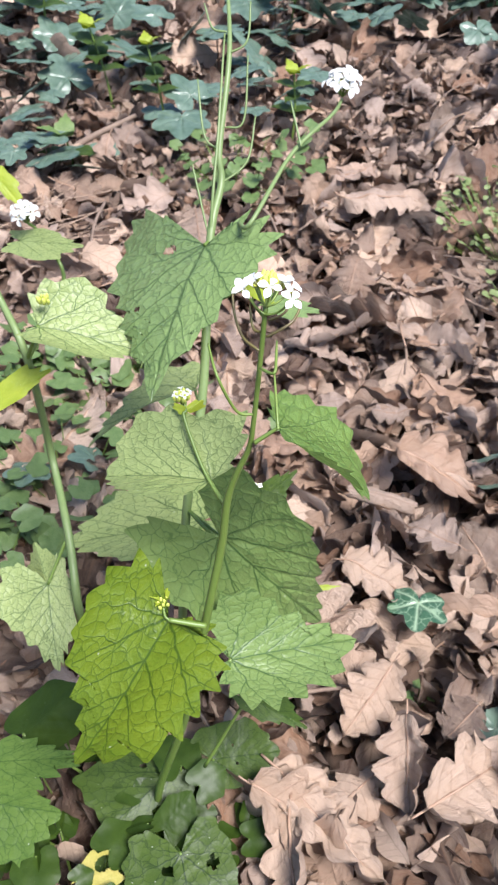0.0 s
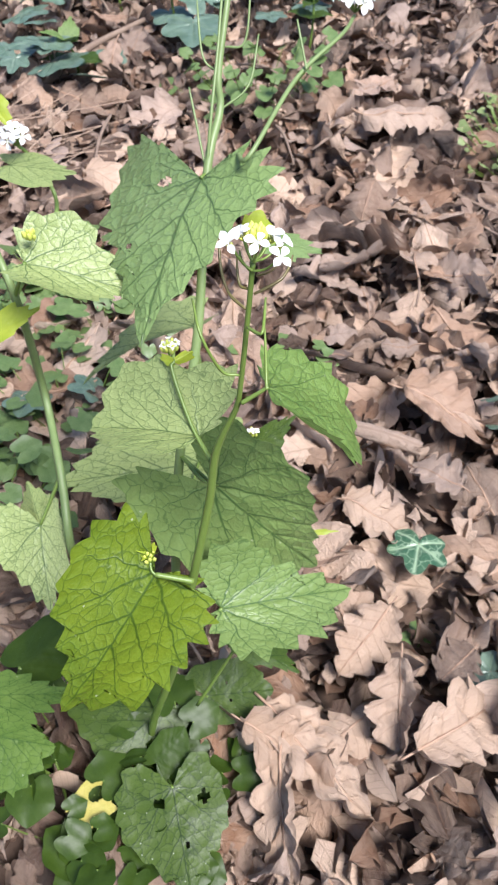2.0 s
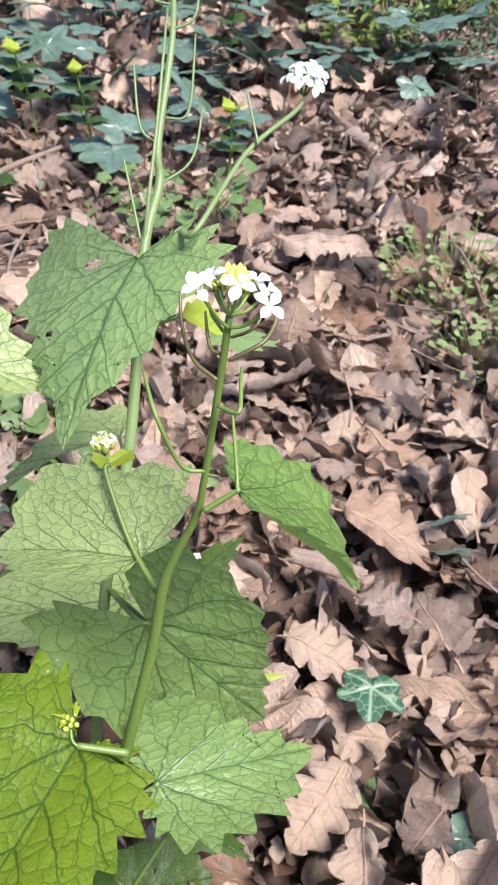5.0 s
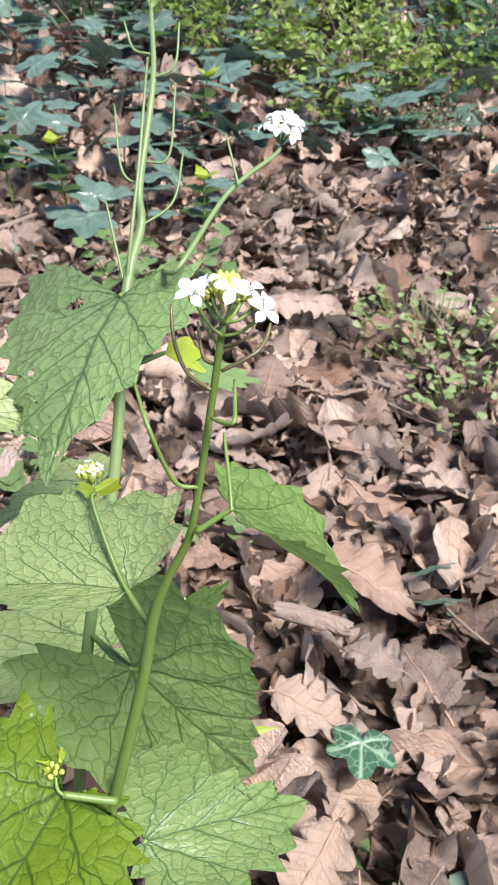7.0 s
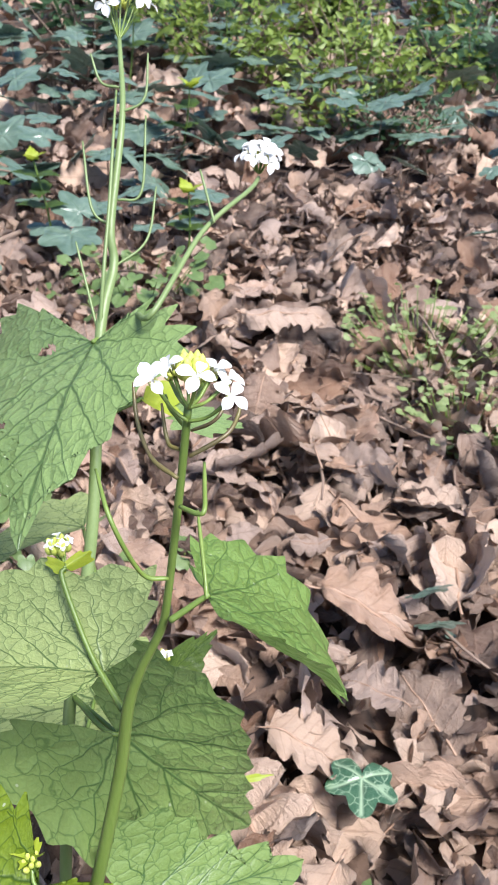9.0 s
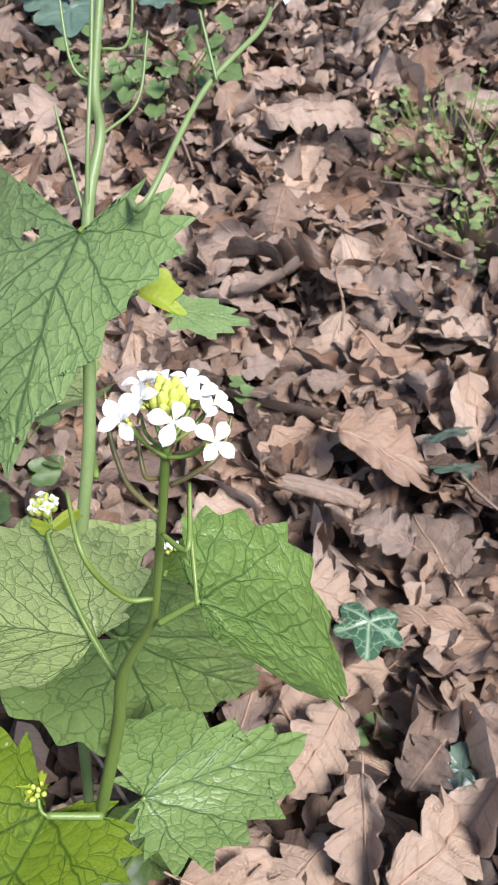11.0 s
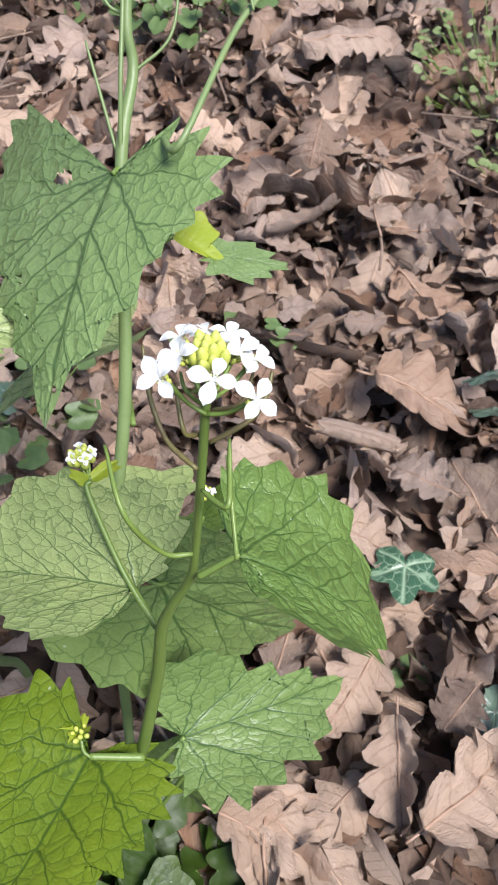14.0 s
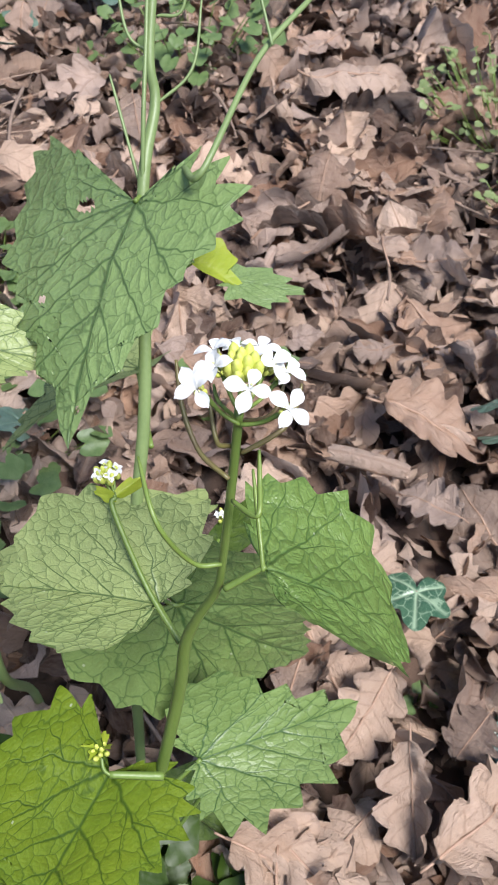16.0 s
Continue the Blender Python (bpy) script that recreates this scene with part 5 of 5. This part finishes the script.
IVY_NEAR = ((-0.36, 1.12, 0.3, 0.2, 7, 0.07, 0.05), (-0.45, 1.45, 0.45, 0.1, 9, 0.10, 0.055), (-0.5, 1.75, 0.6, 0.15, 16, 0.12, 0.055), (-0.1, 1.45, 0.35, 0.3, 9, 0.10, 0.045),
        (0.05, 1.85, 0.5, 0.1, 14, 0.13, 0.05), (0.4, 1.6, 0.45, 0.3, 9, 0.12, 0.045), (-0.8, 1.55, 0.4, 0.3, 14, 0.14, 0.055), (-0.6, 1.95, 0.6, 0.1, 20, 0.15, 0.055),
        (0.35, 1.8, 0.5, 0.25, 16, 0.12, 0.05), (0.8, 1.75, 0.4, 0.3, 14, 0.14, 0.05), (0.0, 1.25, 0.15, 0.15, 5, 0.06, 0.035), (0.62, 1.35, 0.2, 0.3, 4, 0.08, 0.04),
        (-0.45, 1.53, 0.14, 0.06, 8, 0.07, 0.05), (-0.37, 1.69, 0.14, 0.06, 8, 0.08, 0.05), (-0.21, 1.55, 0.14, 0.06, 6, 0.07, 0.05), (-0.36, 1.25, 0.14, 0.06, 6, 0.06, 0.045), (-0.09, 1.32, 0.14, 0.06, 6, 0.06, 0.036), (0.12, 1.60, 0.14, 0.06, 6, 0.08, 0.045), (0.35, 1.69, 0.14, 0.06, 8, 0.09, 0.045), (-0.37, 1.11, 0.14, 0.06, 4, 0.05, 0.04), (0.01, 1.69, 0.14, 0.06, 7, 0.08, 0.04))
IVY_FAR = ((-0.7, 2.1, 0.7, 0.2, 22, 0.16, 0.06), (0.25, 2.1, 0.7, 0.2, 18, 0.16, 0.055), (-0.5, 2.5, 0.8, 0.2, 24, 0.2, 0.065), (0.4, 2.6, 0.9, 0.1, 22, 0.22, 0.06),
        (-0.4, 3.0, 0.9, 0.2, 24, 0.25, 0.07), (0.6, 3.2, 0.9, 0.1, 22, 0.25, 0.07), (-0.2, 2.05, 0.6, 0.1, 20, 0.14, 0.05), (-0.3, 2.35, 0.7, 0.1, 24, 0.16, 0.06),
        (0.7, 2.2, 0.6, 0.2, 20, 0.18, 0.06), (-0.9, 2.4, 0.5, 0.2, 18, 0.2, 0.06), (0.0, 2.75, 0.8, 0.1, 24, 0.2, 0.065))
for k, (x, y, dx, dy, c, sp, sz) in enumerate(IVY_NEAR):
    ivy_vine((x, y), (dx, dy), c, sp, 500 + k, sz * 1.15, 0.08 + 0.05 * (y > 1.7))
for k, (x, y, dx, dy, c, sp, sz) in enumerate(IVY_FAR):
    ivy_vine((x, y), (dx, dy), c, sp, 540 + k, sz * 1.15, 0.13)


# ---- seedlings, sticks and straws ----
def seedling(at, height, lean, seed, mat, size=0.03, tiers=3):
    """An upright young shoot with pairs of leaves, the youngest on top."""
    r = random.Random(seed)
    plant = root("seedling", "upright young shoot with yellow-green top leaves", "wild plant", (at[0], at[1], 0.0), "seedlings")
    top = Vector((lean[0], lean[1], height))
    put("stem", tube("stem", [(0, 0, -0.004), top * 0.5 + Vector((0.004, 0, 0)), top], [0.0022, 0.0018, 0.0012], MAT_STEM, n=14, sides=7), plant)
    for k in range(tiers):
        p = top * (0.55 + 0.45 * k / max(1, tiers - 1))
        for s in (0, 1, 2) if k == tiers - 1 else (0, 1):
            a = k * 1.4 + s * (2.1 if k == tiers - 1 else 3.14) + r.uniform(-0.4, 0.4)
            z = size * r.uniform(0.8, 1.2) * (0.75 if k == tiers - 1 else 1)
            d = Vector((math.cos(a), math.sin(a), 0.55 if k == tiers - 1 else 0.1)).normalized()
            side = Vector((-math.sin(a), math.cos(a), 0))
            put("leaf", blade("leaf", mat if k == tiers - 1 else MAT_LOW_SHADED, p, p + d * z, p + d * z * 0.4 + side * z * 0.38, p + d * z * 0.4 - side * z * 0.38, lobe=0.05, teeth=5, n=20, m=4, droop=0.08, seed=seed + k * 3 + s), plant)
    return plant


seedling((-0.199, 1.399), 0.136, (-0.028, 0.02), 601, MAT_YOUNG, 0.045, 4)
seedling((-0.102, 1.301), 0.146, (-0.023, 0.02), 602, MAT_YOUNG, 0.04, 4)
seedling((0.094, 1.270), 0.115, (0.003, 0.02), 603, MAT_YOUNG, 0.034, 4)
seedling((-0.24, 1.20), 0.07, (0.0, -0.02), 604, MAT_MID, 0.05, 2)
seedling((-0.35, 1.6), 0.2, (0.02, 0.0), 605, MAT_YOUNG, 0.05)
seedling((0.1, 1.7), 0.16, (0.02, 0.0), 606, MAT_YOUNG, 0.045)
seedling((0.0, 2.2), 0.22, (0.02, 0.0), 607, MAT_YOUNG, 0.05)
seedling((0.25, 2.3), 0.25, (-0.02, 0.0), 608, MAT_YOUNG, 0.05)


def stick(points, r, label="thin brown fallen twig", mat=None):
    p0 = Vector(points[0])
    t = tagged(put("twig", tube("twig", [Vector(p) - p0 for p in points], [r, r * 0.9, r * 0.6], mat or MAT_TWIG, n=16, sides=7)), label, "twig", "fallen twigs")
    t.location = p0
    return t


stick([(-0.3217, 1.0647, 0.0100), (-0.24, 1.22, 0.03), (-0.1520, 1.3121, 0.0400)], 0.006, "bent grey-brown fallen stick")
r = random.Random(70)
for k in range(46):
    x, y, a, s = r.uniform(-0.4, 0.6), r.uniform(0.15, 1.9), r.uniform(0, 6.28), r.uniform(0.04, 0.16)
    z = 0.022 + r.uniform(0, 0.018)
    stick([(x, y, z), (x + math.cos(a) * s * 0.5 + r.uniform(-0.01, 0.01), y + math.sin(a) * s * 0.5, z + r.uniform(-0.004, 0.01)), (x + math.cos(a) * s, y + math.sin(a) * s, z - 0.004)], r.uniform(0.0008, 0.0024))
pieces = []
for k in range(22):
    x, y, a, s = r.gauss(-0.31, 0.07), r.gauss(0.93, 0.08), r.gauss(0.6, 0.5), r.uniform(0.08, 0.2)
    pieces.append(tube_arrays([(x, y, 0.02 + r.uniform(0, 0.03)), (x + math.cos(a) * s, y + math.sin(a) * s, 0.03 + r.uniform(0, 0.03))], [0.0007, 0.0004], 3, 4))
v, f = join(*pieces)
tagged(put("dry_straws", mesh_of("dry_straws", v, f, MAT_STRAW)), "tangle of dry tan straws on the litter", "straw", kind="stuff")


# ---- undergrowth in the distance ----
def shrub(at, width, height, count, seed, mat, size=0.03, label="loose bright green undergrowth bush"):
    r = random.Random(seed)
    plant = root("shrub", label, "shrub", (at[0], at[1], 0.0), "undergrowth")
    V, F, U, n = [], [], [], 0
    stems = []
    for k in range(14):
        a = r.uniform(0, 6.28)
        tip = Vector((math.cos(a) * width * r.uniform(0.2, 0.9), math.sin(a) * width * 0.6 * r.uniform(0.2, 0.9), height * r.uniform(0.5, 1.0)))
        foot = Vector((math.cos(a) * width * 0.15, math.sin(a) * width * 0.1, -0.005))
        mid = foot * 0.5 + tip * 0.5 + Vector((r.uniform(-0.03, 0.03), 0, height * 0.1))
        stems.append((foot, mid, tip))
        put("stem", tube("stem", [foot, mid, tip], [0.003, 0.002, 0.001], MAT_TWIG, n=8, sides=5), plant)
    for k in range(count):
        foot, mid, tip = stems[r.randrange(14)]
        t = r.uniform(0.25, 1.05)
        p = (foot.lerp(mid, t * 2) if t < 0.5 else mid.lerp(tip, t * 2 - 1)) + Vector((r.gauss(0, 0.025), r.gauss(0, 0.025), r.gauss(0, 0.02)))
        p.z = max(p.z, 0.02)
        s = size * r.uniform(0.5, 1.3)
        m = Euler((r.gauss(0, 0.6), r.gauss(0, 0.6), r.uniform(0, 6.28))).to_matrix()
        for x, y, z in ((0, -0.5, 0), (-0.22, -0.15, 0.05), (0, -0.1, -0.03), (0.22, -0.15, 0.05), (-0.18, 0.2, 0.04), (0, 0.2, -0.04), (0.18, 0.2, 0.04), (0, 0.55, -0.1)):
            V.append(tuple(p + m @ (Vector((x, y, z)) * s)))
            U.append((x + k * 0.17, y))
        F += [tuple(n + i for i in q) for q in ((0, 2, 1), (0, 3, 2), (1, 2, 5, 4), (2, 3, 6, 5), (4, 5, 7), (5, 6, 7))]
        n += 8
    f = put("foliage", mesh_of("foliage", V, F, mat, U, np.zeros(len(V))), plant)
    tagged(f, kind="stuff")
    return plant


for k, (x, y, w, h, c, dark, sz) in enumerate((
        (0.55, 2.15, 0.34, 0.22, 420, 0, 0.03), (0.9, 2.35, 0.34, 0.28, 420, 1, 0.035), (0.25, 2.45, 0.36, 0.28, 400, 0, 0.035), (-0.1, 2.6, 0.36, 0.30, 400, 1, 0.04),
        (-0.55, 2.5, 0.35, 0.32, 600, 1, 0.045), (0.5, 2.75, 0.4, 0.42, 800, 0, 0.04), (1.05, 2.8, 0.4, 0.4, 700, 0, 0.04), (0.0, 3.1, 0.45, 0.45, 800, 0, 0.045), (-0.7, 3.2, 0.45, 0.42, 700, 1, 0.05),
        (0.6, 3.5, 0.5, 0.55, 900, 1, 0.05), (1.3, 3.5, 0.5, 0.5, 800, 1, 0.05), (-0.2, 3.8, 0.5, 0.55, 900, 1, 0.05), (1.7, 2.9, 0.4, 0.4, 600, 1, 0.045), (0.41, 1.92, 0.2, 0.13, 260, 0, 0.022), (0.56, 1.88, 0.18, 0.12, 240, 1, 0.022), (0.77, 2.26, 0.24, 0.18, 320, 0, 0.026), (0.29, 2.30, 0.22, 0.16, 300, 0, 0.026), (0.60, 2.53, 0.28, 0.22, 380, 0, 0.028), (0.16, 2.66, 0.25, 0.2, 300, 1, 0.03), (-1.2, 2.8, 0.45, 0.4, 600, 1, 0.05))):
    shrub((x, y), w, h, c, 700 + k, MAT_FERN_DARK if dark else MAT_FERN, sz, "loose dark green undergrowth bush" if dark else "loose yellow-green undergrowth bush")
